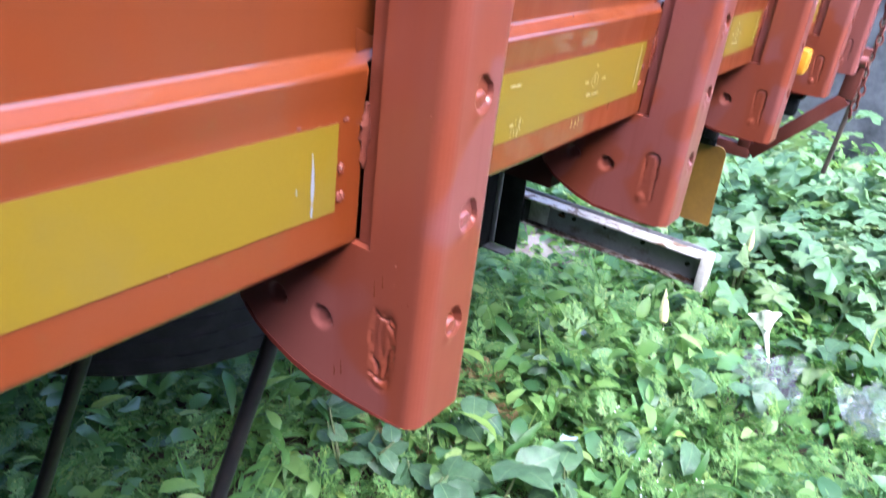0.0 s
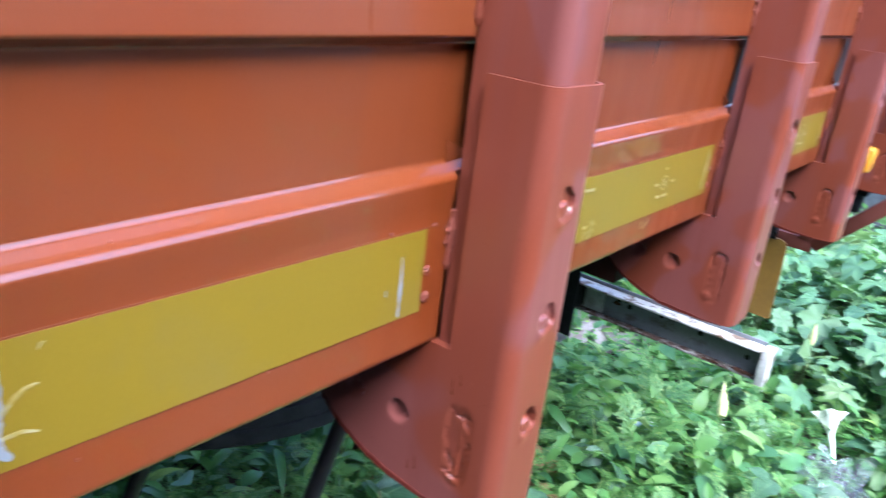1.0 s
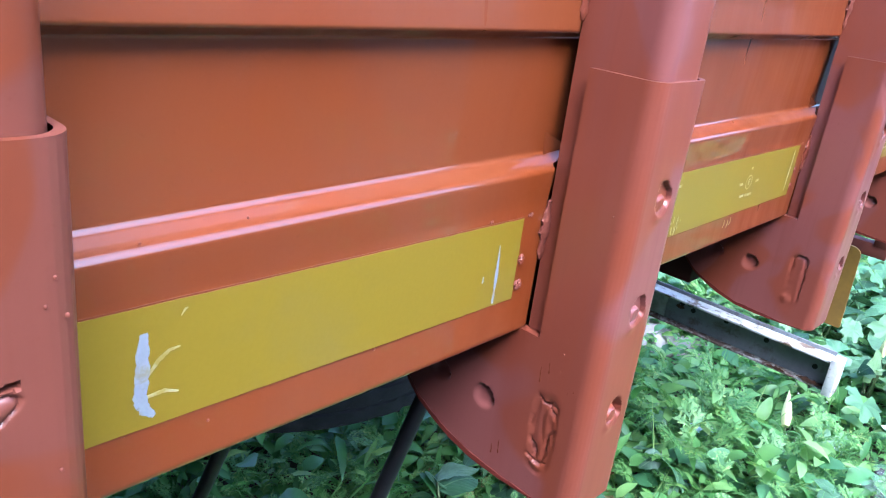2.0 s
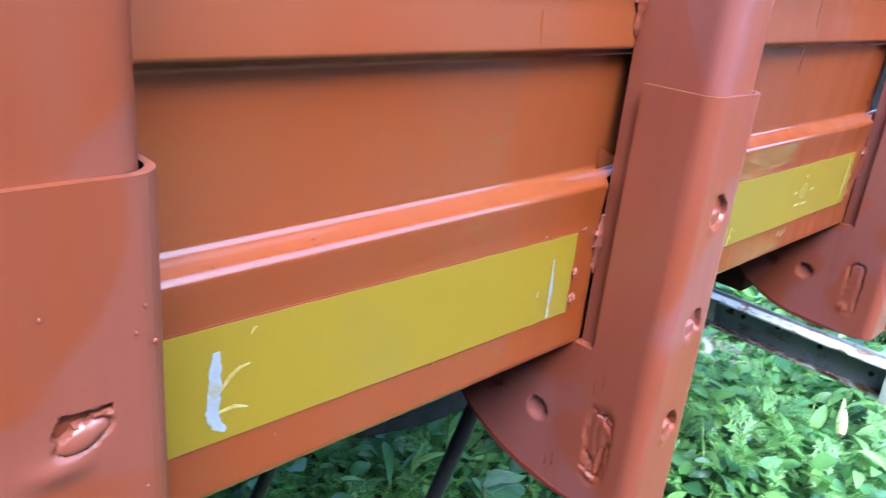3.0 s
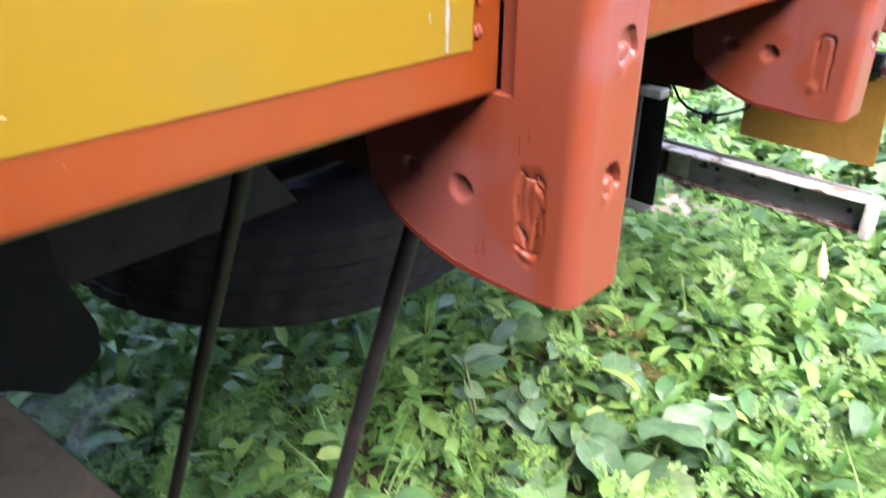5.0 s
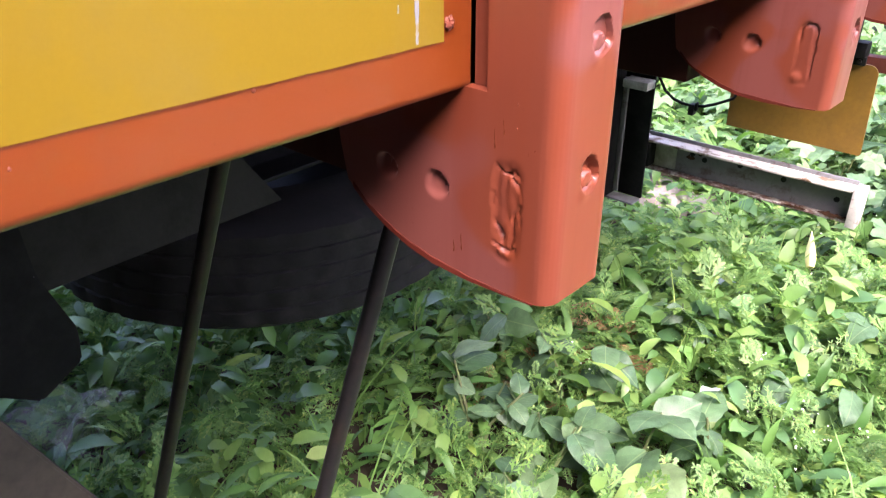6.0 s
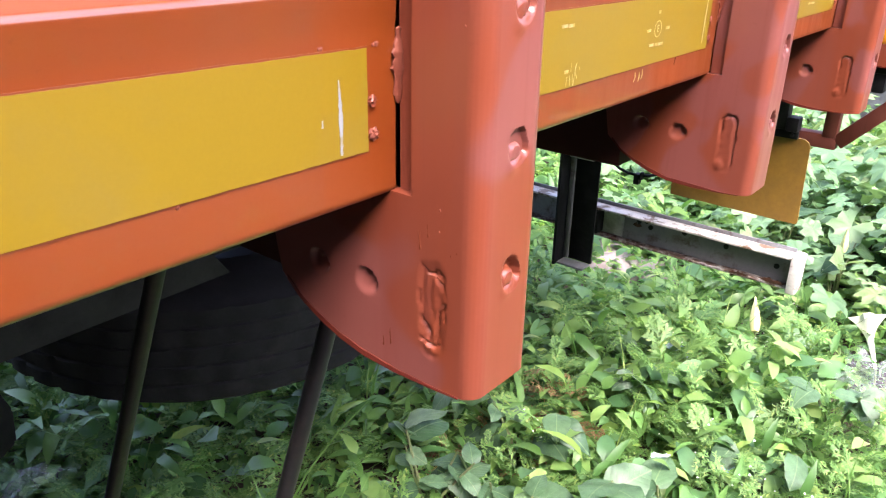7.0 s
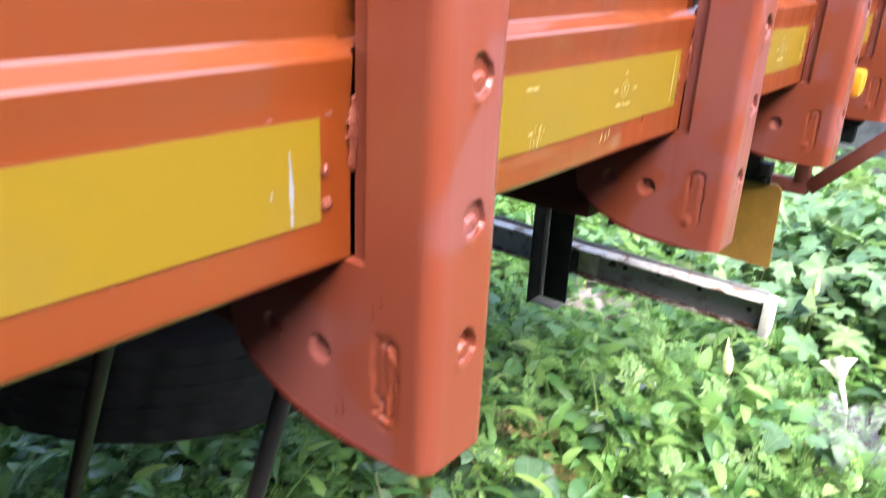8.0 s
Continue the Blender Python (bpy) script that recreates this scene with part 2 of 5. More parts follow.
def box(bm, a, b, bevel=0.0):
    """A box from corner a to corner b, with rounded edges, added to bm."""
    c = [(p + q) / 2 for p, q in zip(a, b)]
    s = [abs(q - p) for p, q in zip(a, b)]
    r = bmesh.ops.create_cube(bm, size=1.0, matrix=Matrix.Translation(c) @ Matrix.Diagonal((*s, 1)))
    if bevel:
        edges = list({e for v in r["verts"] for e in v.link_edges})
        bmesh.ops.bevel(bm, geom=edges, offset=bevel, segments=2, affect="EDGES", profile=0.5)
    return bm


def boxed(a, b, bevel=0.0):
    return box(bmesh.new(), a, b, bevel)


def tube(bm, pts, r, n=10, r_end=None):
    """A round bar along a line of points, closed at both ends."""
    pts = [Vector(p) for p in pts]
    rings = []
    for i, p in enumerate(pts):
        d = (pts[min(i + 1, len(pts) - 1)] - pts[max(i - 1, 0)]).normalized()
        u = d.orthogonal().normalized() if i == 0 else (u - d * u.dot(d)).normalized()
        w = d.cross(u)
        k = i / max(1, len(pts) - 1)
        rr = r if r_end is None else r + (r_end - r) * k
        rings.append([bm.verts.new(p + rr * (math.cos(a) * u + math.sin(a) * w)) for a in (2 * math.pi * j / n for j in range(n))])
    for q0, q1 in zip(rings, rings[1:]):
        for j in range(n):
            bm.faces.new((q0[j], q0[(j + 1) % n], q1[(j + 1) % n], q1[j]))
    bm.faces.new(rings[0][::-1])
    bm.faces.new(rings[-1])
    return bm


def fillet(pts, radii, n=6):
    """A line of 2D points with its corners rounded."""
    out = []
    for i, p in enumerate(pts):
        p = Vector(p)
        r = radii[i]
        if r <= 0 or i in (0, len(pts) - 1):
            out.append(p)
            continue
        a, b = (Vector(pts[i - 1]) - p).normalized(), (Vector(pts[i + 1]) - p).normalized()
        ang = a.angle(b)
        cut = r / math.tan(ang / 2)
        s, e = p + a * cut, p + b * cut
        c = p + (a + b).normalized() * (r / math.sin(ang / 2))
        va, vb = s - c, e - c
        tot = va.angle_signed(vb)
        for k in range(n + 1):
            q = va.copy()
            q.rotate(Matrix.Rotation(-tot * k / n, 2))
            out.append(c + q)
    return out


def smooth01(a, b, x):
    t = min(1.0, max(0.0, (x - a) / (b - a)))
    return t * t * (3 - 2 * t)


# ---- the truck ----
truck = tagged(empty("truck", (0, 0, B)), "orange-painted cargo truck body with yellow reflective strips, parked in weeds", "truck")

# Near side of each post along the truck.
POSTS = [-0.340, 0.032, 0.5124, 0.9928, 1.4732, 1.838]

PROFILE = fillet(
    [(-0.05, 0.975), (-0.03, 0.9720), (0.0, 0.9720), (0.0, 1.0640), (0.0020, 1.0850), (-0.0108, 1.0918), (-0.0084, 1.1632), (0.0016, 1.1682), (0.0, 1.190), (0.0, 1.310), (0.0020, 1.3304), (-0.0108, 1.3372), (-0.0084, 1.400), (0.0016, 1.406), (0.0, 1.60), (-0.05, 1.60)],
    [0, 0.004, 0.0055, 0.05, 0.0042, 0.0038, 0.002, 0.0022, 0.04, 0.05, 0.0042, 0.0038, 0.002, 0.0022, 0.004, 0],
)


def flats(pts, inset=0.0016):
    """Adds points just inside both ends of every long straight stretch, so that it stays flat beside its rounded ends."""
    out = [pts[0]]
    for a, b in zip(pts, pts[1:]):
        L = (b - a).length
        if L > 4 * inset:
            out += [a.lerp(b, inset / L), a.lerp(b, 1 - inset / L)]
        out.append(b)
    return out


PROFILE = flats(PROFILE)


def side_panel(y0, y1):
    """A pressed side panel with deep horizontal grooves, slightly uneven, with its end faces closed."""
    bm = bmesh.new()
    rows = []
    n = max(4, int((y1 - y0) / 0.02))
    for i in range(n + 1):
        u = i / n
        row = []
        for x, z in PROFILE:
            # The grooves run on behind the posts, and the lower edge hangs a little out of level.
            past = 0.027 * smooth01(0.0015, 0.0040, -x) if x > -0.02 else 0.0
            y = y0 - past + (y1 - y0 + 2 * past) * u
            w = 0.0008 * noise.noise(Vector((0.0, y * 5.0, z * 6.0)))
            tip = 0.0055 * (0.55 - u) * (1 - smooth01(0.972, 1.0, z))
            row.append(bm.verts.new((x + w, y, z + tip)))
        row.append(bm.verts.new((-0.05, y0 + (y1 - y0) * u, 0.975)))
        rows.append(row)
    for r0, r1 in zip(rows, rows[1:]):
        for j in range(len(r0) - 1):
            bm.faces.new((r0[j], r1[j], r1[j + 1], r0[j + 1]))
    for r in (rows[0], rows[-1]):
        bm.faces.new(r[:-1])
    bmesh.ops.recalc_face_normals(bm, faces=bm.faces)
    return bm


def plate(y0, y1, z0, z1, x, t):
    return boxed((x - 0.003, y0, z0), (x + t, y1, z1), 0.0002)


# Post section: inner part, bent round two corners.
def section(inner, x_in, n=5):
    """Outline of a post seen from above, as points of (x, y), set in by a skin's thickness."""
    o, near = 0.063 - inner, 2.1 * inner
    return fillet([(x_in, near), (o, near), (o, 0.0595 - inner), (x_in, 0.0595 - inner)], [0, 0.011, 0.011, 0], n)


def resample(pts, step):
    out = [pts[0].copy()]
    for a, b in zip(pts, pts[1:]):
        k = max(1, math.ceil((b - a).length / step))
        out += [a.lerp(b, (i + 1) / k) for i in range(k)]
    return out


def bottom_of(x):
    """Height of the bracket's lower edge: level below the post, curving up inwards."""
    pts = [(-0.112, 0.955), (-0.1085, 0.915), (-0.1035, 0.889), (-0.085, 0.8735), (-0.068, 0.8645), (-0.048, 0.8565), (-0.026, 0.8515), (0.0, 0.8500), (0.03, 0.8505), (0.063, 0.8525)]
    for (xa, za), (xb, zb) in zip(pts, pts[1:]):
        if x <= xb:
            return za + (zb - za) * max(0.0, (x - xa) / (xb - xa))
    return 0.8525


def dent(dx, dz, r, depth, seed):
    """How far a bolt hole, stopped up with paint, is sunk at a point: a dark crescent under its upper rim, a domed plug, a swollen lip below."""
    u, w = dx / r, dz / r
    wob = 1 + 0.16 * noise.noise(Vector((u * 1.3, w * 1.3, seed))) + 0.07 * noise.noise(Vector((u * 4.0, w * 4.0, seed)))
    d = math.hypot(u * 1.10 + 0.16 * w, w * 0.90) / wob
    k = 1 - smooth01(0.80, 1.0, d)
    plug = math.hypot((u + 0.16) * 1.02 - 0.25 * (w + 0.22), (w + 0.22) * 1.25)
    cavity = smooth01(0.52, 0.70, plug + 0.10 * noise.noise(Vector((u * 3.0 + seed, w * 3.0, 1.0)))) * smooth01(-0.35, 0.25, w + 0.45 * u)
    seam = 0.18 * math.exp(-(((plug - 0.56) / 0.07) ** 2))
    crumb = 0.06 * noise.noise(Vector((u * 3.4 + seed, w * 3.4, 3.1))) + 0.025 * noise.noise(Vector((u * 8.0 + seed, w * 8.0, 5.1)))
    swell = 0.09 * math.exp(-(((u + 0.40) / 0.45) ** 2) - (((w + 1.02) / 0.34) ** 2))
    return depth * (k * (0.10 + max(0.85 * cavity, seam) + crumb) - swell)


def pit(dx, dz, r, depth, seed):
    """A shallow round pit with creases running to its middle."""
    u, w = dx / r, dz / r
    a = math.atan2(w, u)
    d = math.hypot(u, w) / (1 + 0.10 * noise.noise(Vector((u, w, seed))))
    lines = math.sin(a * 3.5 + seed + 0.5 * noise.noise(Vector((u * 3, w * 3, seed)))) ** 2
    crease = 0.30 * (1 - smooth01(0.0, 0.10, lines)) * smooth01(0.05, 0.35, d) * (1 - smooth01(0.7, 1.0, d)) * smooth01(-0.4, 0.5, w + u)
    steep = smooth01(-0.6, 0.6, w + 0.6 * u)
    return depth * (1 - smooth01(0.35 + 0.40 * steep, 1.0, d)) * (0.55 + 0.45 * steep + crease)


# Splits in the slot's filler: across from the upper corner, round a lump, and down its inner side.
SPLITS = (
    ((-0.009, 0.031), (-0.006, 0.0265), (0.0025, 0.0235), (0.0085, 0.018), (0.0115, 0.010)),
    ((0.0115, 0.010), (0.007, 0.003), (0.0045, -0.003), (0.004, -0.014), (0.003, -0.023)),
    ((-0.0095, 0.011), (-0.0105, 0.004)),
    ((0.009, 0.005), (0.0105, -0.006)),
    ((-0.009, -0.006), (-0.003, -0.0135), (-0.002, -0.018)),
    ((-0.0085, -0.021), (-0.001, -0.024), (0.006, -0.021)),
)


def to_line(u, w, a, b):
    """Distance from a point to the stretch between a and b."""
    du, dw = b[0] - a[0], b[1] - a[1]
    k = min(1.0, max(0.0, ((u - a[0]) * du + (w - a[1]) * dw) / (du * du + dw * dw)))
    return math.hypot(u - a[0] - k * du, w - a[1] - k * dw)


def filling(u, w):
    """How far the slot's smeared filler is sunk: nearly flush, split in places, with a ringed lump above and crumbs at its foot."""
    uu = u + 0.0018 * noise.noise(Vector((u * 240, w * 240, 4.0)))
    ww = w + 0.0018 * noise.noise(Vector((u * 240, w * 240, 8.0)))
    near_split = min(to_line(uu, ww, a, b) for line in SPLITS for a, b in zip(line, line[1:]))
    width = 0.0011 * (1 + 0.7 * noise.noise(Vector((u * 130, w * 130, 3.0))))
    split = 1 - smooth01(0.2 * width, 1.5 * width, near_split)
    lump = math.hypot(uu - 0.0045, (ww - 0.0195) * 0.85)
    ring = math.exp(-(((lump - 0.0058) / 0.0010) ** 2)) * smooth01(-0.003, 0.002, u - 0.0045 + w - 0.0195)
    hollow = math.exp(-((uu + 0.0035) / 0.0022) ** 2 - ((ww + 0.0125) / 0.0024) ** 2)
    crumb = math.exp(-((uu + 0.002) / 0.0062) ** 2 - ((ww + 0.0260 + 0.35 * uu) / 0.0028) ** 2)
    grain = noise.noise(Vector((u * 420, w * 420, 3.0)))
    fold = 0.4 - 2.2 * abs(noise.noise(Vector((uu * 150, ww * 42, 13.0))))
    smear = noise.noise(Vector((u * 90, w * 55, 5.0)))
    return 0.0008 + 0.0007 * smear + 0.0006 * fold + 0.0017 * split + 0.0010 * ring + 0.0024 * hollow - crumb * (0.0016 + 0.0016 * grain) - 0.0010 * math.exp(-((lump / 0.004) ** 2)) + 0.00022 * grain


def rip(dx, dz):
    """The first post's stopped-up hole: a ragged gash over a smooth leaf-shaped plug, and a soft swelling below."""
    u = dx + 0.0009 * noise.noise(Vector((dx * 260, dz * 260, 2.0)))
    w = dz + 0.0016 + 0.0009 * noise.noise(Vector((dx * 260, dz * 260, 6.0)))
    gash = min(
        to_line(u, w, (-0.0060, 0.0006), (-0.0042, 0.0040)) / 0.0027,
        to_line(u, w, (-0.0042, 0.0044), (0.0014, 0.0040)) / 0.0021,
        to_line(u, w, (0.0014, 0.0044), (0.0076, 0.0050)) / 0.0012,
    )
    a = radians(19)
    pu, pw = u * math.cos(a) + (w + 0.0024) * math.sin(a), (w + 0.0024) * math.cos(a) - u * math.sin(a)
    plug = math.hypot(pu / 0.0079, pw / 0.0039)
    open_gash = (1 - smooth01(0.65, 1.10, gash)) * smooth01(0.86, 1.0, plug)
    seam = math.exp(-(((plug - 1.0) / 0.10) ** 2))
    swell = math.exp(-(((dx + 0.0074) / 0.0085) ** 2) - (((dz + 0.0118) / 0.0042) ** 2))
    return 0.0078 * open_gash + 0.0013 * seam - 0.0009 * (1 - smooth01(0.2, 1.0, plug)) - 0.0016 * swell


def sleeve_mesh(hole_y, hole_z, top_z, torn=True, step=0.0013, material=None, ripped=False):
    """The post's lower sleeve with its bracket: one bent skin with stopped-up holes and a filled slot."""
    path = resample(section(0.0, -0.112, 6), step)
    near = len([p for p in path if p.y < 0.004])
    bm = bmesh.new()
    low, high = round(0.11 / step), round(0.17 / step)
    cols = []
    for i, p in enumerate(path):
        a, b = path[max(0, i - 1)], path[min(len(path) - 1, i + 1)]
        t = (b - a).normalized()
        inward = Vector((-t.y, t.x))
        full = p.x > 0.0148
        zb = bottom_of(p.x)
        col = []
        for j in range(low + (high if full else 0) + 1):
            z = zb + (0.972 - zb) * j / low if j <= low else 0.972 + (top_z - 0.972) * (j - low) / high
            d = 0.0007 * noise.noise(Vector((p.x * 14, p.y * 14 + z * 9, 0.7)))
            if i < near:
                d += pit(p.x + 0.0228, z - 0.9065, 0.0102, 0.0050, 1.0)
                d += pit(p.x + 0.065, z - 0.9075, 0.0098, 0.0040, 7.0)
                zc = min(0.9255, max(0.8815, z))
                q = math.hypot(p.x - 0.0305, z - zc)
                if torn:
                    edge = 0.0108 * (1 + 0.30 * noise.noise(Vector((z * 95, p.x * 95, 2.0))))
                    inside = 1 - smooth01(edge * 0.62, edge * 1.15, q)
                    d += inside * filling(p.x - 0.0305, z - 0.9035)
                else:
                    q *= 1 + 0.16 * noise.noise(Vector((p.x * 150, z * 150, 6.0)))
                    inside = 1 - smooth01(0.0078, 0.0096, q)
                    rim = smooth01(0.0052, 0.0074, q) * inside * smooth01(-0.004, 0.004, p.x - 0.0295 + 0.5 * (z - 0.903))
                    plug = 1 - smooth01(0.002, 0.0066, math.hypot(p.x - 0.0265, (z - 0.8800) * 0.9))
                    d += 0.0006 * inside + 0.0018 * rim - 0.0016 * plug + 0.0006 * inside * noise.noise(Vector((p.x * 260, z * 190, 5.0)))
            elif p.x > 0.0615:
                for zc, s in ((hole_z, 2.0), (1.0030, 4.0), (0.9265, 6.0)):
                    d += rip(p.y - hole_y, z - zc) if ripped and s < 3 else dent(p.y - hole_y, z - zc, 0.0108, 0.0064, s)
            col.append(bm.verts.new((p.x + inward.x * d, p.y + inward.y * d, z)))
        cols.append(col)
    for c0, c1 in zip(cols, cols[1:]):
        for j in range(min(len(c0), len(c1)) - 1):
            bm.faces.new((c0[j], c1[j], c1[j + 1], c0[j + 1]))
    foot = [c[0] for c in cols if c[0].co.x > -0.06]
    ring = [bm.verts.new((v.co.x, v.co.y, v.co.z)) for v in foot]
    mid = len(ring) // 2
    for k in range(mid):
        if mid - k - 1 >= 0 and ring[k] is not ring[-1 - k]:
            if k + 1 < len(ring) - 2 - k + 1 and ring[k + 1] is not ring[-2 - k]:
                bm.faces.new((ring[k], ring[-1 - k], ring[-2 - k], ring[k + 1]))
    # Thickness of the sleeve's top and side edge.
    top = [c for c in cols if len(c) > low + 1]
    inn = []
    for i, c in enumerate(top):
        co = c[-1].co
        cx, cy = 0.03, 0.03
        v = Vector((cx - co.x, cy - co.y, 0))
        v = v.normalized() * 0.0033 if v.length else v
        inn.append(bm.verts.new(co + v))
    for i in range(len(top) - 1):
        bm.faces.new((top[i][-1], top[i + 1][-1], inn[i + 1], inn[i]))
    ledge = [c for c in cols[:near] if len(c) == low + 1 and c[0].co.x > -0.03] + [top[0]]
    rear = [bm.verts.new(c[low].co + Vector((0, 0.0075, 0))) for c in ledge]
    for a, b, e, g in zip(ledge, ledge[1:], rear, rear[1:]):
        bm.faces.new((a[low], b[low], g, e))
    for c, s in ((top[0], 1), (top[-1], -1)):
        back = [bm.verts.new(v.co + Vector((0, 0.0031 * s, 0))) for v in c[low:]]
        for a, b, e, g in zip(c[low:], c[low + 1 :], back, back[1:]):
            bm.faces.new((a, b, g, e))
    bmesh.ops.recalc_face_normals(bm, faces=bm.faces)
    return mesh_of("sleeve", bm, material or PINKISH)


def post_core(material):
    """The post inside its sleeve, running up to the rim of the body."""
    bm = bmesh.new()
    pts = flats(section(0.0032, 0.0004, 6))
    rows = []
    for z in (0.9722, 1.142, 1.30, 1.45, 1.60):
        rows.append([bm.verts.new((p.x + 0.0004 * math.sin(z * 9), p.y, z)) for p in pts])
    for r0, r1 in zip(rows, rows[1:]):
        for j in range(len(pts) - 1):
            bm.faces.new((r0[j], r0[j + 1], r1[j + 1], r1[j]))
    bm.faces.new(rows[-1])
    bm.faces.new(rows[0][::-1])
    return mesh_of("core", bm, material)


def weld_mesh():
    """A lumpy painted-over weld along the gap beside a post."""
    bm = bmesh.new()
    rows, n = 34, 10
    rings = []
    for i in range(rows + 1):
        z = 1.022 + 0.042 * i / rows
        e = math.sin(math.pi * i / rows) ** 0.3
        r = (0.0025 + 0.0018 * noise.noise(Vector((z * 130, 0.3, 1.0))) + 0.0008 * noise.noise(Vector((z * 420, 0.3, 4.0)))) * e + 0.0002
        c = Vector((0.0008 + 0.0010 * noise.noise(Vector((z * 90, 2.0, 0))), 0.0052 + 0.0014 * noise.noise(Vector((z * 110, 5.0, 0))), z))
        rings.append([bm.verts.new(c + r * (1 + 0.40 * noise.noise(Vector((a * 2, z * 330, 8)))) * Vector((0.75 * math.cos(a), 1.55 * math.sin(a), 0))) for a in (2 * math.pi * j / n for j in range(n))])
    for q0, q1 in zip(rings, rings[1:]):
        for j in range(n):
            bm.faces.new((q0[j], q0[(j + 1) % n], q1[(j + 1) % n], q1[j]))
    return mesh_of("weld_bead", bm, CRUST)


def spatter_mesh(y, z, r, seed, tall):
    """A crusty drip of paint on the panel beside a post."""
    bm = bmesh.new()
    v = bmesh.ops.create_icosphere(bm, subdivisions=3, radius=1.0)["verts"]
    for w in v:
        k = 1 + 0.55 * noise.noise(w.co * 2.3 + Vector((seed, 0, 0))) + 0.35 * noise.noise(w.co * 5.5 + Vector((0, seed, 0)))
        w.co = Vector((0.0 + w.co.x * r * 0.5 * k, y + w.co.y * r * k, z + w.co.z * r * tall * k))
    return mesh_of("paint_drip", bm, CRUST)


SLEEVE, FIRST_SLEEVE, PLAIN_SLEEVE, CORE, WELD = sleeve_mesh(0.0330, 1.0785, 1.1502, True, 0.0011), sleeve_mesh(0.0315, 1.0780, 1.1495, True, 0.0007, SHADED_PATCHED, True), sleeve_mesh(0.0330, 1.0785, 1.1502, False, 0.0017), post_core(PINKISH), weld_mesh()
FIRST_CORE = post_core(SHADED_PATCHED)
DRIPS = [spatter_mesh(-0.0155, 1.0270, 0.0034, 1.0, 0.9), spatter_mesh(-0.0145, 1.0085, 0.0036, 4.0, 1.0), spatter_mesh(-0.0115, 1.0562, 0.0015, 7.0, 1.0), spatter_mesh(-0.0505, 1.0580, 0.0013, 9.0, 0.8)]
SEAM = mesh_of("seam", boxed((-0.022, 0.0030, 1.028), (-0.0122, 0.0078, 1.598), 0.0006), RIMRED)
for y in POSTS:
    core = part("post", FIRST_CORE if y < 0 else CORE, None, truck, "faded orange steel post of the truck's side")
    core.location = (0, y, 0)
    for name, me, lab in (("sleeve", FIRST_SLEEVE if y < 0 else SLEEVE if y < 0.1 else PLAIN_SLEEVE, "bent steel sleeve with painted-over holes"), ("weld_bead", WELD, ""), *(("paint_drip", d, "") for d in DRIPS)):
        part(name, me, None, core, lab)
    # Paint-filled seam between panel and post, and a short weld under the top rail.
    part("seam", SEAM, None, core, "dark red painted seam beside the post")
    upper = part("weld_bead", WELD, None, core)
    upper.matrix_local = Matrix.Translation((0.0006, -0.0008, 0.152))



def run_mesh(tall, w, seed):
    """A run of paint down a post's face, thin above with a bead at its foot."""
    bm = bmesh.new()
    rings = []
    for i in range(13):
        t = i / 12
        r = w * (0.45 + 0.25 * noise.noise(Vector((t * 4, seed, 0))) + 0.75 * math.exp(-((t - 0.10) / 0.12) ** 2)) * math.sin(math.pi * min(1, 0.04 + t * 0.95)) ** 0.5
        rings.append([bm.verts.new((r * math.cos(a) + 0.3 * w * math.sin(t * 5 + seed), 0.32 * r * math.sin(a), tall * t)) for a in (2 * math.pi * j / 8 for j in range(8))])
    for q0, q1 in zip(rings, rings[1:]):
        for j in range(8):
            bm.faces.new((q0[j], q0[(j + 1) % 8], q1[(j + 1) % 8], q1[j]))
    bm.faces.new(rings[0][::-1])
    bm.faces.new(rings[-1])
    bmesh.ops.recalc_face_normals(bm, faces=bm.faces)
    return mesh_of("paint_run", bm, EDGE)


RUNS = [run_mesh(0.012, 0.0009, 1.0), run_mesh(0.017, 0.0007, 3.0), run_mesh(0.008, 0.0010, 6.0)]
second_post = [o for o in truck.children if abs(o.location.y - POSTS[1]) < 1e-4][0]
for k, (x, z) in enumerate(((0.0270, 0.950), (0.0440, 0.941), (-0.0085, 0.866), (-0.0025, 0.869), (0.0500, 0.976), (0.0480, 0.945), (0.0210, 0.941), (0.0390, 0.955))):
    r = part("paint_run", RUNS[k % 3], None, second_post)
    r.location = (x, -0.0001, z)

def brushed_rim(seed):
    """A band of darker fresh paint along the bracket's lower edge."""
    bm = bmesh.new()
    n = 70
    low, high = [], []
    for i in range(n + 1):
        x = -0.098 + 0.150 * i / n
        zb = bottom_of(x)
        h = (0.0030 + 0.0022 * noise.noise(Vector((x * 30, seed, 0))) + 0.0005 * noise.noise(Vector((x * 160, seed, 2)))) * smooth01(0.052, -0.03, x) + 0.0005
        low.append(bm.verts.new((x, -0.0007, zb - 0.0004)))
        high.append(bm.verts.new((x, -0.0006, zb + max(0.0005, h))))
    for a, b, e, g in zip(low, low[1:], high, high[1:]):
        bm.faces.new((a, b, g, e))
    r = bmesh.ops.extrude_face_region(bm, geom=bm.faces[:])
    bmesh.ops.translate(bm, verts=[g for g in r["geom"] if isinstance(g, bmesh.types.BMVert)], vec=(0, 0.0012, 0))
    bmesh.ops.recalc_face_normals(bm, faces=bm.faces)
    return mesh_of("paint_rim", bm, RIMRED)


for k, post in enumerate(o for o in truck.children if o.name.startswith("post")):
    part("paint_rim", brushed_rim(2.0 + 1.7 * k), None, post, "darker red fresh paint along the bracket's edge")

ENDS = [-0.72] + POSTS + [1.96]
for k, (ya, yb) in enumerate(zip(ENDS, ENDS[1:])):
    part("side_panel", side_panel(ya + 0.054, yb + 0.0036), ORANGE, truck, "grooved glossy orange steel side panel")

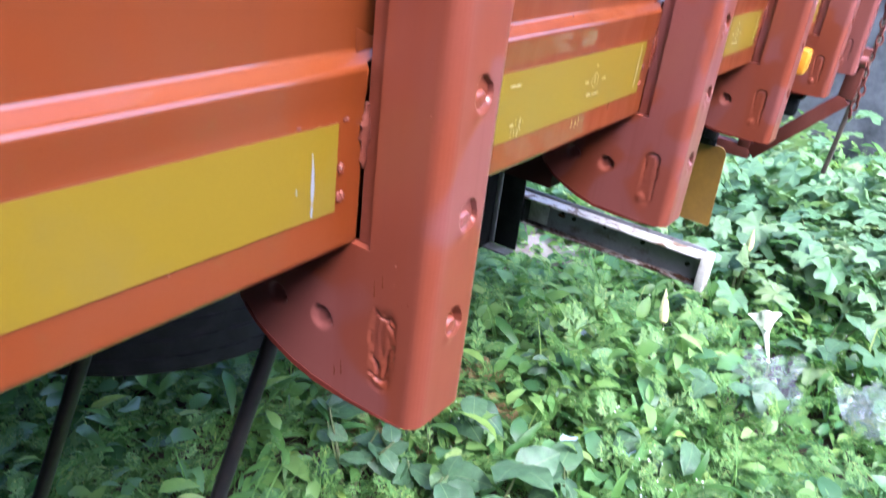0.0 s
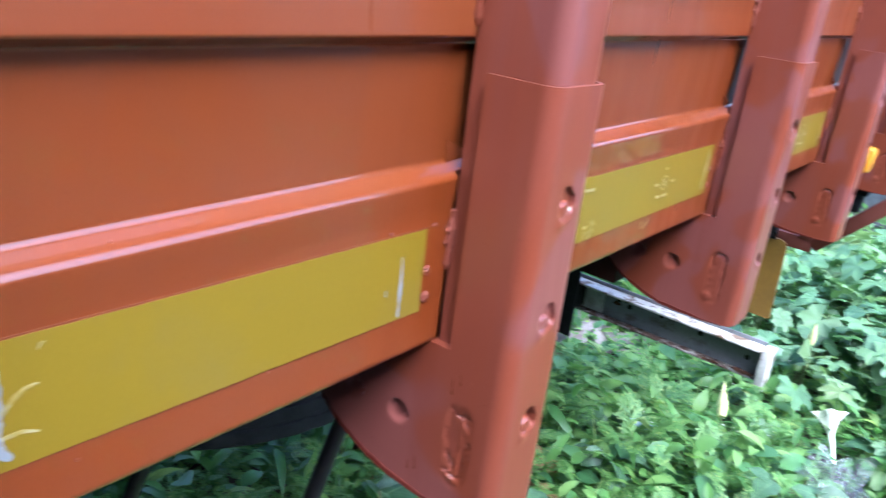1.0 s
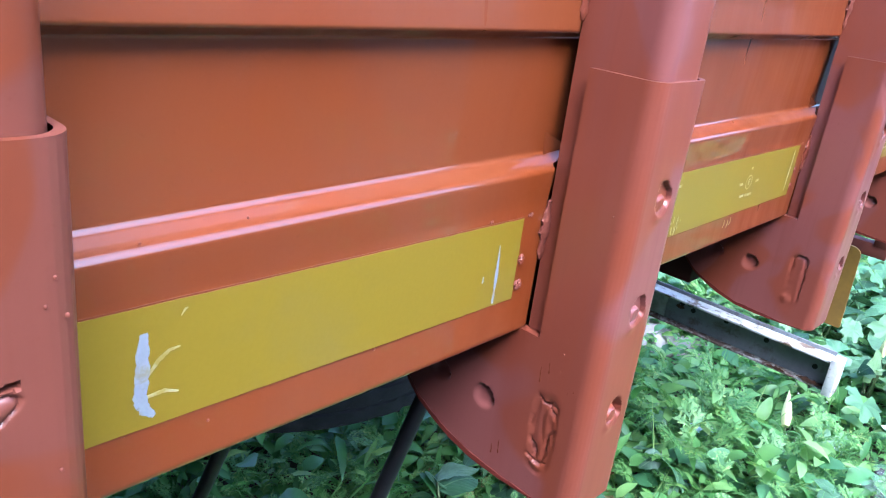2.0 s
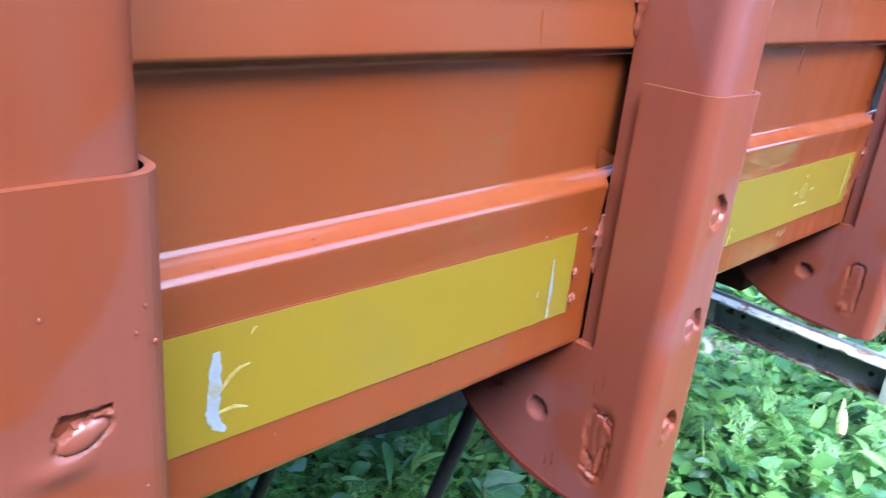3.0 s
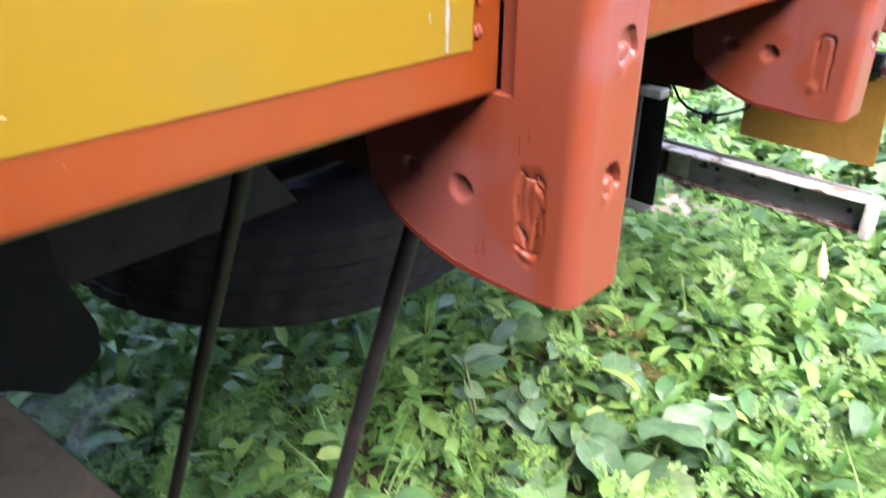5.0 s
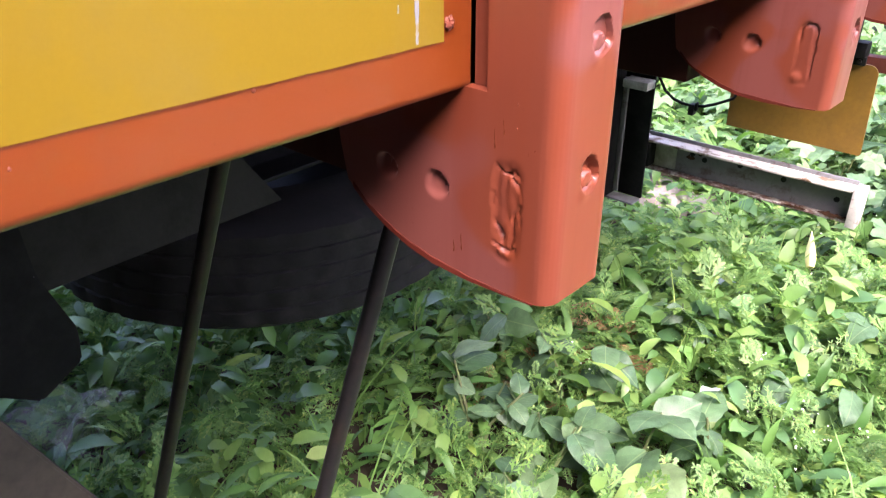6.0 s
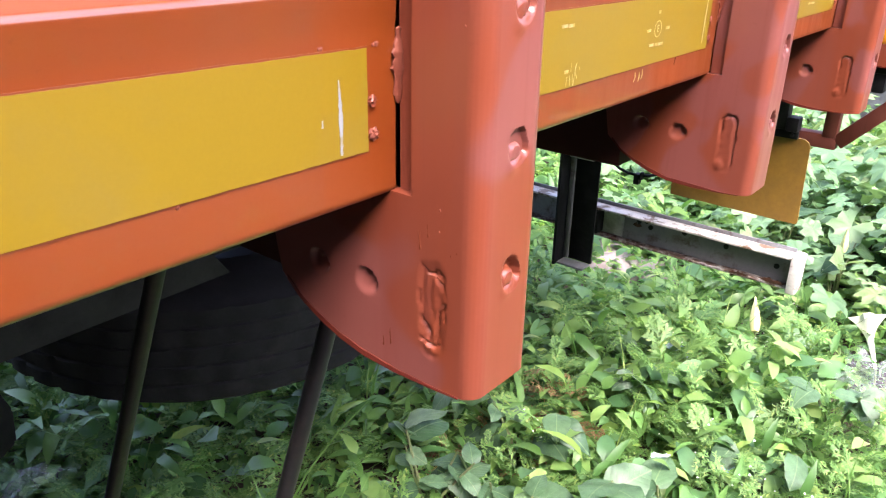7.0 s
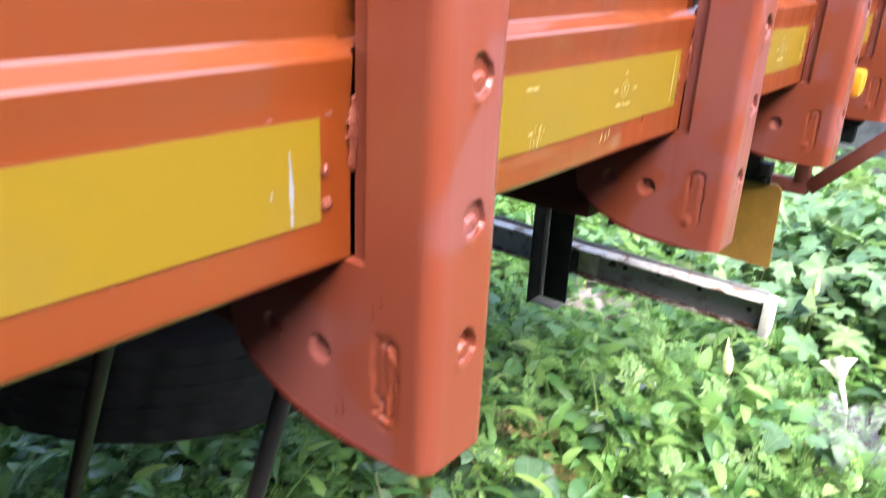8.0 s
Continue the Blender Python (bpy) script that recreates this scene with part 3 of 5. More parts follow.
# Reflective strips with their scuffs and faint print.
def strip_mesh(ya, yb, drop_top, drop_low, seed, z0=1.0, z1=1.055, lift=0.0006):
    """A stuck-on strip a little out of level, its far end frayed where orange paint was brushed over it."""
    bm = bmesh.new()
    n = 40
    cols = []
    for i in range(n + 1):
        u = 1 - (1 - i / n) ** 2
        y = ya + (yb - ya) * u
        lo, hi = z0 + drop_low * (1 - u), z1 + drop_top * (1 - u)
        col = []
        for k in range(15):
            z = lo + (hi - lo) * k / 14
            fray = 0.0
            if i == n:
                fray = 0.0009 * noise.noise(Vector((z * 260, seed, 0.0))) - 0.0022 * math.exp(-(((k / 14) - 0.30) / 0.10) ** 2)
            edge = 0.0003 * noise.noise(Vector((y * 120, seed, k))) if k in (0, 14) else 0.0
            col.append(bm.verts.new((lift + 0.0008 * noise.noise(Vector((0.0, y * 5.0, z * 6.0))), y + fray, z + edge)))
        cols.append(col)
    for a, b in zip(cols, cols[1:]):
        for k in range(14):
            bm.faces.new((a[k], b[k], b[k + 1], a[k + 1]))
    r = bmesh.ops.extrude_face_region(bm, geom=bm.faces[:])
    bmesh.ops.translate(bm, verts=[g for g in r["geom"] if isinstance(g, bmesh.types.BMVert)], vec=(-0.0022, 0, 0))
    bmesh.ops.recalc_face_normals(bm, faces=bm.faces)
    return bm


strips = []
for k, (ya, yb) in enumerate(zip(ENDS[:6], ENDS[1:7])):
    top, low = (0.0072, 0.0058) if k < 2 else (0.0050, 0.0030)
    st = part("reflective_strip", strip_mesh(ya + 0.050, yb - 0.0190, top, low, k * 3.1), TAPE, truck, "yellow reflective strip stuck on the panel")
    strips.append(st)
    part("paint_edge", strip_mesh(ya + 0.050, yb - 0.0180, low, low, k + 0.5, 0.9989, 1.0003, 0.0003), EDGE, st, "dark red brushed paint edge")
    part("paint_edge", strip_mesh(ya + 0.050, yb - 0.0180, top, top, k + 0.8, 1.0548, 1.0559, 0.0003), EDGE, st, "dark red brushed paint edge")


def stroke(pts, w, x=0.00063):
    """A thin flat mark on the strip through points of (y, z)."""
    bm = bmesh.new()
    v = []
    for i, (y, z, k) in enumerate(pts):
        a, b = pts[max(0, i - 1)], pts[min(len(pts) - 1, i + 1)]
        d = Vector((b[0] - a[0], b[1] - a[1])).normalized()
        nrm = Vector((-d.y, d.x)) * w * k
        xx = x + 0.0008 * noise.noise(Vector((0.0, y * 5.0, z * 6.0)))
        v.append((bm.verts.new((xx, y + nrm.x, z + nrm.y)), bm.verts.new((xx, y - nrm.x, z - nrm.y))))
    for (a, b), (c, d) in zip(v, v[1:]):
        bm.faces.new((a, b, d, c))
    r = bmesh.ops.extrude_face_region(bm, geom=bm.faces[:])
    bmesh.ops.translate(bm, verts=[g for g in r["geom"] if isinstance(g, bmesh.types.BMVert)], vec=(0.00018, 0, 0))
    bmesh.ops.recalc_face_normals(bm, faces=bm.faces)
    return bm


def ragged(pts, w, seed):
    """A torn mark: a stroke with an uneven outline."""
    fine = []
    for (ya, za, ka), (yb, zb, kb) in zip(pts, pts[1:]):
        for i in range(6):
            t = i / 6
            y, z = ya + (yb - ya) * t, za + (zb - za) * t
            fine.append((y + w * 0.30 * noise.noise(Vector((z * 700, seed, 0))), z, (ka + (kb - ka) * t) * (1 + 0.45 * noise.noise(Vector((y * 900, z * 900, seed))))))
    return stroke(fine + [pts[-1]], w)


def lettering(text, size, y, z, parent, material):
    """Raised print on the strip, in the built-in font."""
    cu = bpy.data.curves.new("print", "FONT")
    cu.body, cu.size, cu.extrude, cu.align_x, cu.align_y = text, size, 0.0001, "CENTER", "CENTER"
    cu.materials.append(material)
    ob = new("print", cu)
    ob.parent = parent
    ob.matrix_local = Matrix.Translation((0.00075 + 0.0008 * noise.noise(Vector((0.0, y * 5.0, z * 6.0))), y, z)) @ pose(0, 0, 0, 90, 0, 90)
    return ob


def ring_mark(y, z, r, w):
    bm = bmesh.new()
    n = 28
    x = 0.00078 + 0.0008 * noise.noise(Vector((0.0, y * 5.0, z * 6.0)))
    a = [bm.verts.new((x, y + (r - w) * math.cos(i * 2 * math.pi / n), z + (r - w) * math.sin(i * 2 * math.pi / n))) for i in range(n)]
    b = [bm.verts.new((x, y + r * math.cos(i * 2 * math.pi / n), z + r * math.sin(i * 2 * math.pi / n))) for i in range(n)]
    for i in range(n):
        bm.faces.new((a[i], b[i], b[(i + 1) % n], a[(i + 1) % n]))
    return bm


first = strips[1]
part("scuff", ragged([(-0.2342, 1.0492, 0.5), (-0.2350, 1.042, 0.9), (-0.2355, 1.030, 1.1), (-0.2365, 1.019, 0.95), (-0.2345, 1.0135, 0.8), (-0.2305, 1.0095, 0.35)], 0.0030, 1.0), MARKING, first, "white torn scuff")
part("scuff", ragged([(-0.2335, 1.0290, 0.6), (-0.2280, 1.0355, 1.0), (-0.2235, 1.0385, 0.8), (-0.2185, 1.0390, 0.3)], 0.0010, 2.0), FAINT, first)
part("scuff", ragged([(-0.2335, 1.0195, 0.6), (-0.2260, 1.0200, 1.0), (-0.2195, 1.0175, 0.3)], 0.0010, 3.0), FAINT, first)
part("scuff", ragged([(-0.0080, 1.0415, 0.2), (-0.0075, 1.033, 0.7), (-0.0072, 1.020, 1.0), (-0.0072, 1.010, 0.9), (-0.0075, 1.002, 0.6)], 0.0013, 4.0), MARKING, first, "white scratch")
part("scuff", ragged([(-0.0200, 1.0230, 0.5), (-0.0202, 1.0190, 0.8)], 0.0008, 5.0), MARKING, first)
part("scuff", ragged([(-0.2180, 1.0530, 0.3), (-0.2165, 1.0555, 0.9), (-0.2150, 1.0560, 0.3)], 0.0005, 6.0), FAINT, first)

for yy, st in ((0.374, strips[2]), (0.854, strips[3])):
    lettering("E", 0.0085, yy, 1.030, st, FAINT)
    part("ring_mark", ring_mark(yy, 1.030, 0.0072, 0.0009), FAINT, st)
    for dy, zz, w in ((-0.018, 1.030, 0.004), (0.020, 1.0292, 0.004), (0.0, 1.0440, 0.002), (-0.010, 1.0172, 0.0045), (0.0, 1.0168, 0.003), (0.009, 1.0165, 0.0045), (-0.160, 1.0470, 0.004), (-0.151, 1.0466, 0.0045), (-0.153, 1.0140, 0.003)):
        part("print_bar", stroke([(yy + dy - w, zz, 1.0), (yy + dy + w, zz, 1.0)], 0.0012), FAINT, st)
    part("scuff", stroke([(yy + 0.108, 1.051, 0.4), (yy + 0.107, 1.03, 1.0), (yy + 0.106, 1.006, 0.5)], 0.0011), FAINT, st)
for y, z, a in ((0.338, 0.9935, 0.6), (0.346, 0.9925, 1.0), (0.352, 0.9940, 0.5)):
    part("scuff", ragged([(y, z + 0.004, 0.3), (y + 0.001, z, a), (y - 0.001, z - 0.004, 0.3)], 0.0011, y * 40), FAINT, truck, "pale rubbed scrape on the panel's lower rail")
rng_marks = random.Random(5)
for k in range(9):
    y, z = 0.222 + 0.018 * rng_marks.random(), 1.008 + 0.012 * rng_marks.random()
    part("scuff", ragged([(y, z, 0.4), (y + 0.0015 * rng_marks.uniform(-1, 1), z - 0.006 * rng_marks.random() - 0.002, 0.8)], 0.0006, k), FAINT, strips[2])

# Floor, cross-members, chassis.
# Unseen dark sheet added behind the panels so their gaps read as shade.
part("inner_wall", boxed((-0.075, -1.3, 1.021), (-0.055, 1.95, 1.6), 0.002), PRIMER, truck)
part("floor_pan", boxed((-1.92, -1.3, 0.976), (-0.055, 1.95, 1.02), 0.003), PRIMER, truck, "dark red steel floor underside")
part("far_side_panel", boxed((-1.98, -1.3, 0.95), (-1.925, 1.95, 1.6), 0.01), ORANGE, truck)
part("headboard", boxed((-1.98, -1.36, 0.95), (0.0, -1.305, 1.6), 0.01), ORANGE, truck)
# Unseen black plate added to stop light entering below the floor from the front.
part("front_bulkhead", boxed((-1.92, -1.36, 0.10), (-0.06, -1.31, 0.945), 0.004), BLACK, truck)
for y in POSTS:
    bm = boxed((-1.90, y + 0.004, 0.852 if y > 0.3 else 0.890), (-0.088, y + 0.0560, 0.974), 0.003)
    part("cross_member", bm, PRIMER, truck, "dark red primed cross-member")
for x in (-0.86, -1.18):
    bm = boxed((x, -1.8, 0.56), (x + 0.01, 1.95, 0.86), 0.002)
    box(bm, (x, -1.8, 0.56), (x + 0.075, 1.95, 0.568), 0.002)
    box(bm, (x, -1.8, 0.852), (x + 0.075, 1.95, 0.86), 0.002)
    part("chassis_rail", bm, BLACK, truck, "black channel-section chassis rail")
bm = bmesh.new()
v = [bm.verts.new(p) for p in ((-0.775, -1.0, 0.525), (-0.775, 0.455, 0.525), (-0.775, 0.345, 0.68), (-0.775, -1.0, 0.78))]
bm.faces.new(v)
r = bmesh.ops.extrude_face_region(bm, geom=bm.faces[:])
bmesh.ops.translate(bm, verts=[g for g in r["geom"] if isinstance(g, bmesh.types.BMVert)], vec=(-0.008, 0, 0))
bmesh.ops.recalc_face_normals(bm, faces=bm.faces)
part("chassis_plate", bm, GREYPLATE, truck, "grey primed reinforcing plate on the chassis")

# The running gear sits a little out of line with the body.
SAG = Matrix.Translation((-0.483, 0.7605, -0.12)) @ pose(0, 0, 0, -1.08, -1.15, 1.25) @ Matrix.Translation((0.5, -0.8, 0.1))

# Hanger near the wheel carrier.
bm = bmesh.new()
v = [bm.verts.new((-0.60, y, z)) for y, z in ((-0.26, 0.96), (-0.02, 0.96), (0.0, 0.66), (0.030, 0.575), (0.026, 0.53), (-0.03, 0.50), (-0.08, 0.535), (-0.14, 0.56), (-0.2, 0.70))]
bm.faces.new(v)
r = bmesh.ops.extrude_face_region(bm, geom=bm.faces[:])
bmesh.ops.translate(bm, verts=[g for g in r["geom"] if isinstance(g, bmesh.types.BMVert)], vec=(-0.09, 0, 0))
bmesh.ops.recalc_face_normals(bm, faces=bm.faces)
bmesh.ops.bevel(bm, geom=bm.edges[:], offset=0.004, segments=2, affect="EDGES")
part("hanger_bracket", bm, BLACK, truck, "black steel hanger bracket").matrix_local = SAG

# Black plate added below the floor, in front of the hanger, to block light.
part("mud_guard", boxed((-1.10, -0.33, 0.665), (-0.60, -0.265, 0.974), 0.008), BLACK, truck, "black plate below the floor, filling a dark area and holding light off the brackets").matrix_local = SAG

# Two round iron stays reaching down into the weeds.
for p, q in (((-0.27, 0.072, 0.93), (-0.82, 0.056, -0.26)), ((-0.15, 0.175, 0.935), (-0.413, -0.013, -0.26))):
    part("stay_rod", tube(bmesh.new(), [p, q], 0.0085, 14), RODMAT, truck, "dull iron stay rod").matrix_local = SAG

# Underrun bar: an open channel with flanges towards the front, and its bracket.
UY = 1.85
bm = boxed((-1.85, UY + 0.049, 0.150), (-0.166, UY + 0.055, 0.266), 0.001)
bar = part("underrun_bar", bm, GREYWEB, truck, "worn white steel underrun channel with rust")
part("flange", boxed((-1.85, UY, 0.2465), (-0.166, UY + 0.055, 0.2545), 0.002), WHITE, bar, "chipped white flange")
part("flange", boxed((-1.85, UY + 0.018, 0.150), (-0.166, UY + 0.0485, 0.157), 0.002), CHIPPED, bar, "white flange eaten by brown rust")
part("end_plate", boxed((-0.1655, UY - 0.001, 0.147), (-0.138, UY + 0.055, 0.2600), 0.003), WHITE, bar, "chipped white end plate")
part("patch_plate", boxed((-0.79, UY + 0.040, 0.160), (-0.690, UY + 0.0485, 0.243), 0.002), GREYPATCH, bar, "grey-white welded patch plate")
for x, z in ((-0.64, 0.225), (-0.615, 0.232), (-0.60, 0.215), (-0.49, 0.226), (-0.36, 0.218), (-0.21, 0.200)):
    part("bolt_hole", tube(bmesh.new(), [(x, UY + 0.046, z), (x, UY + 0.0485, z)], 0.008, 12), BLACK, bar)
rr = random.Random(3)
for x0, x1, zc, h in ((-0.335, -0.275, 0.158, 0.010), (-0.245, -0.172, 0.163, 0.012), (-0.30, -0.255, 0.2435, 0.009), (-0.24, -0.172, 0.243, 0.010), (-0.66, -0.63, 0.210, 0.016)):
    n = 14
    bm = bmesh.new()
    up = [bm.verts.new((x0 + (x1 - x0) * q / n, UY + (0.0165 if zc < 0.2 else 0.0470), zc + h * (0.35 + 0.65 * rr.random()) * math.sin(math.pi * (q + 0.4) / (n + 0.8)))) for q in range(n + 1)]
    dn = [bm.verts.new((x0 + (x1 - x0) * q / n, UY + (0.0165 if zc < 0.2 else 0.0470), zc - 0.5 * h * (0.3 + 0.7 * rr.random()) * math.sin(math.pi * (q + 0.4) / (n + 0.8)))) for q in range(n + 1)]
    for q in range(n):
        bm.faces.new((up[q], dn[q], dn[q + 1], up[q + 1]))
    r = bmesh.ops.extrude_face_region(bm, geom=bm.faces[:])
    bmesh.ops.translate(bm, verts=[g for g in r["geom"] if isinstance(g, bmesh.types.BMVert)], vec=(0, 0.0012, 0))
    bmesh.ops.recalc_face_normals(bm, faces=bm.faces)
    part("rust_patch", bm, RUSTY, bar, "flaking brown rust")
br = part("underrun_bracket", boxed((-0.866, 1.842, 0.055), (-0.768, 1.8495, 0.62), 0.001), BLACK, truck, "black bracket of the underrun bar")
part("flange", boxed((-0.876, 1.775, 0.048), (-0.8665, 1.8495, 0.62), 0.002), BLACK, br)
# Grey strip that stands for the sheen along the black web's inner edge.
part("edge_strip", boxed((-0.8662, 1.832, 0.060), (-0.850, 1.8415, 0.44), 0.001), GREYWEB, br)
part("foot", boxed((-0.866, 1.790, 0.0480), (-0.770, 1.8415, 0.0545), 0.001), GREYWEB, br)
part("gusset", boxed((-0.8495, 1.790, 0.420), (-0.766, 1.8415, 0.446), 0.003), GREYPATCH, br, "grey welded gusset")
part("spacer", boxed((-0.84, 1.8500, 0.165), (-0.76, 1.8980, 0.240), 0.002), BLACK, br)
part("underrun_bracket", boxed((-1.75, 1.842, 0.055), (-1.60, 1.8495, 0.62), 0.001), BLACK, truck)

# Ochre board hung from a small black bracket.
bm = bmesh.new()
FY = 1.95
ang = radians(-0.6)
ca, sa = math.cos(ang), math.sin(ang)
out = fillet([(-0.380, 0.0), (0.0, 0.0), (0.0, 0.245), (-0.380, 0.245), (-0.380, 0.0)], [0, 0.006, 0.024, 0.015, 0], 5)[:-1]
v = [bm.verts.new((-0.193 + x * ca - 0.035 * z, FY, 0.317 + x * sa + z)) for x, z in out]
bm.faces.new(v)
r = bmesh.ops.extrude_face_region(bm, geom=bm.faces[:])
bmesh.ops.translate(bm, verts=[g for g in r["geom"] if isinstance(g, bmesh.types.BMVert)], vec=(0, 0.006, 0))
bmesh.ops.recalc_face_normals(bm, faces=bm.faces)
flap = part("mud_flap", bm, FLAP, truck, "ochre-yellow hanging flap board")
part("hinge", boxed((-0.330, FY - 0.012, 0.560), (-0.235, FY - 0.001, 0.582), 0.002), BLACK, flap)
part("hinge", boxed((-0.268, FY - 0.030, 0.5825), (-0.236, FY + 0.010, 0.622), 0.003), BLACK, flap)
part("hanger", boxed((-0.318, FY - 0.012, 0.5825), (-0.272, FY + 0.03, 0.90), 0.003), BLACK, flap)
for x in (-0.310, -0.250):
    part("bolt", tube(bmesh.new(), [(x, FY - 0.018, 0.571), (x, FY - 0.0125, 0.571)], 0.006, 6), RODMAT, flap)

# Cable loop below the floor.
cable = [(-0.795, 1.88, 0.58), (-0.778, 1.88, 0.45), (-0.750, 1.88, 0.408), (-0.72, 1.88, 0.388), (-0.69, 1.88, 0.380), (-0.657, 1.88, 0.379), (-0.62, 1.88, 0.386), (-0.59, 1.88, 0.398), (-0.54, 1.88, 0.425), (-0.50, 1.88, 0.50), (-0.48, 1.88, 0.82)]
cab = part("cable", tube(bmesh.new(), cable, 0.0045, 8), BLACK, truck, "black cable loop")
clip = boxed((-0.666, 1.868, 0.352), (-0.648, 1.892, 0.386), 0.003)
box(clip, (-0.640, 1.872, 0.368), (-0.648, 1.888, 0.392), 0.002)
part("cable_clip", clip, BLACK, cab)

# Tail: red oxide frame, hanging strap, chain, amber lamp.
TY = 2.02


def bar_xz(a, b, w=0.022, d=0.03, y=TY):
    """A flat bar between two points of (x, z)."""
    bm = bmesh.new()
    a, b = Vector((a[0], y, a[1])), Vector((b[0], y, b[1]))
    L = (b - a).length
    box(bm, (-w, -d, 0), (w, d, L), 0.003)
    m = (b - a).to_track_quat("Z", "Y").to_matrix().to_4x4()
    bmesh.ops.transform(bm, matrix=Matrix.Translation(a) @ m, verts=bm.verts)
    return bm


for a, b in (((-0.150, 0.553), (0.046, 0.762)), ((0.046, 0.762), (0.050, 0.90)), ((-0.62, 0.553), (-0.150, 0.553)), ((-0.172, 0.565), (-0.172, 0.97)), ((-0.62, 0.553), (-0.62, 0.97))):
    part("tail_bar", bar_xz(a, b, 0.018, 0.020), RUSTRED, truck, "red oxide tail frame bar")
part("tail_tube", tube(bmesh.new(), [(-1.9, TY - 0.035, 0.868), (0.070, TY - 0.035, 0.868)], 0.014, 14), PINKISH, truck, "pinkish painted tube")
part("tail_channel", boxed((-1.9, TY - 0.020, 0.826), (0.030, TY + 0.01, 0.848), 0.003), BLACK, truck, "dark steel channel below the tail tube")
strap = boxed((-0.006, -0.012, -0.02), (0.006, 0.012, 0.60), 0.002)
bmesh.ops.transform(strap, matrix=Matrix.Translation((0.052, TY + 0.03, 0.56)) @ pose(0, 0, 0, 0, 3, 0), verts=strap.verts)
part("strap", strap, TIMBER, truck, "thin hanging bar")
stop = boxed((-0.012, 1.49, 0.795), (0.012, 1.522, 0.849), 0.005)
box(stop, (-0.030, 1.485, 0.835), (0.020, 1.527, 0.8495), 0.003)
part("rubber_stop", stop, BLACK, truck, "black rubber stop")
lamp = part("marker_lamp", boxed((0.010, 1.285, 0.918), (0.036, 1.335, 0.966), 0.008), AMBER, truck, "amber plastic side marker lamp")
part("lamp_base", boxed((-0.02, 1.280, 0.915), (0.0095, 1.340, 0.9715), 0.002), RUSTRED, lamp)


def link_mesh():
    bm = bmesh.new()
    n, k = 16, 6
    rows = []
    for i in range(n):
        a = 2 * math.pi * i / n
        c = Vector((0.0075 * math.cos(a), 0, 0.0135 * math.sin(a)))
        d = Vector((math.cos(a), 0, math.sin(a))).normalized()
        rows.append([bm.verts.new(c + 0.0028 * (math.cos(t) * d + math.sin(t) * Vector((0, 1, 0)))) for t in (2 * math.pi * j / k for j in range(k))])
    for i in range(n):
        for j in range(k):
            bm.faces.new((rows[i][j], rows[(i + 1) % n][j], rows[(i + 1) % n][(j + 1) % k], rows[i][(j + 1) % k]))
    return mesh_of("chain_link", bm, RUSTRED)


LINK = link_mesh()
chain = part("chain", boxed((0.068, TY - 0.02, 1.11), (0.080, TY + 0.0, 1.13), 0.002), RUSTRED, truck, "rusty hanging chain")
for i in range(18):
    l = part("chain_link", LINK, None, chain)
    l.matrix_local = Matrix.Translation((0.074 + 0.004 * math.sin(i), TY - 0.01, 1.10 - 0.022 * i)) @ pose(0, 0, 0, 8 * math.sin(i * 2.1), 0, 90 * (i % 2) + 20)

# ---- spare wheel hung flat under the chassis ----
def tyre_mesh():
    bm = bmesh.new()
    R, W = 0.50, 0.25
    prof = [(0.285, 0.03), (0.30, 0.012), (0.36, 0.0), (0.43, 0.004), (0.475, 0.018), (0.492, 0.035)]
    z = 0.037
    for g in range(5):
        prof += [(R, z), (R, z + 0.030), (R - 0.006, z + 0.032), (R - 0.006, z + 0.038)]
        z += 0.040
    prof = prof[:-2] + [(0.492, W - 0.035), (0.475, W - 0.018), (0.43, W - 0.004), (0.36, W), (0.30, W - 0.012), (0.285, W - 0.03)]
    n = 200
    rows = []
    for i in range(n):
        a = 2 * math.pi * i / n
        row = []
        for k, (r, zz) in enumerate(prof):
            lug = 0.007 if r > 0.497 and (i + k) % 5 == 0 else 0.0
            row.append(bm.verts.new(((r - lug) * math.cos(a), (r - lug) * math.sin(a), zz)))
        rows.append(row)
    for i in range(n):
        q0, q1 = rows[i], rows[(i + 1) % n]
        for j in range(len(prof) - 1):
            bm.faces.new((q0[j], q1[j], q1[j + 1], q0[j + 1]))
    bmesh.ops.recalc_face_normals(bm, faces=bm.faces)
    return bm


spare = tagged(empty("spare_wheel", (-1.210, 0.722, 0.222 + B)), "black spare wheel hung flat under the truck's chassis", "wheel")
part("tyre", tyre_mesh(), RUBBER, spare, "black worn truck tyre")
bm = bmesh.new()
bmesh.ops.create_cone(bm, cap_ends=True, segments=48, radius1=0.286, radius2=0.286, depth=0.09, matrix=Matrix.Translation((0, 0, 0.065)))
bmesh.ops.bevel(bm, geom=[e for e in bm.edges if e.calc_face_angle(0) > 1], offset=0.01, segments=2, affect="EDGES")
part("rim", bm, BLACK, spare, "black steel rim")
for x in (-0.18, 0.18):
    part("carrier_bar", boxed((x - 0.02, -0.45, 0.2505), (x + 0.02, 0.45, 0.29), 0.003), BLACK, spare, "black carrier bar")

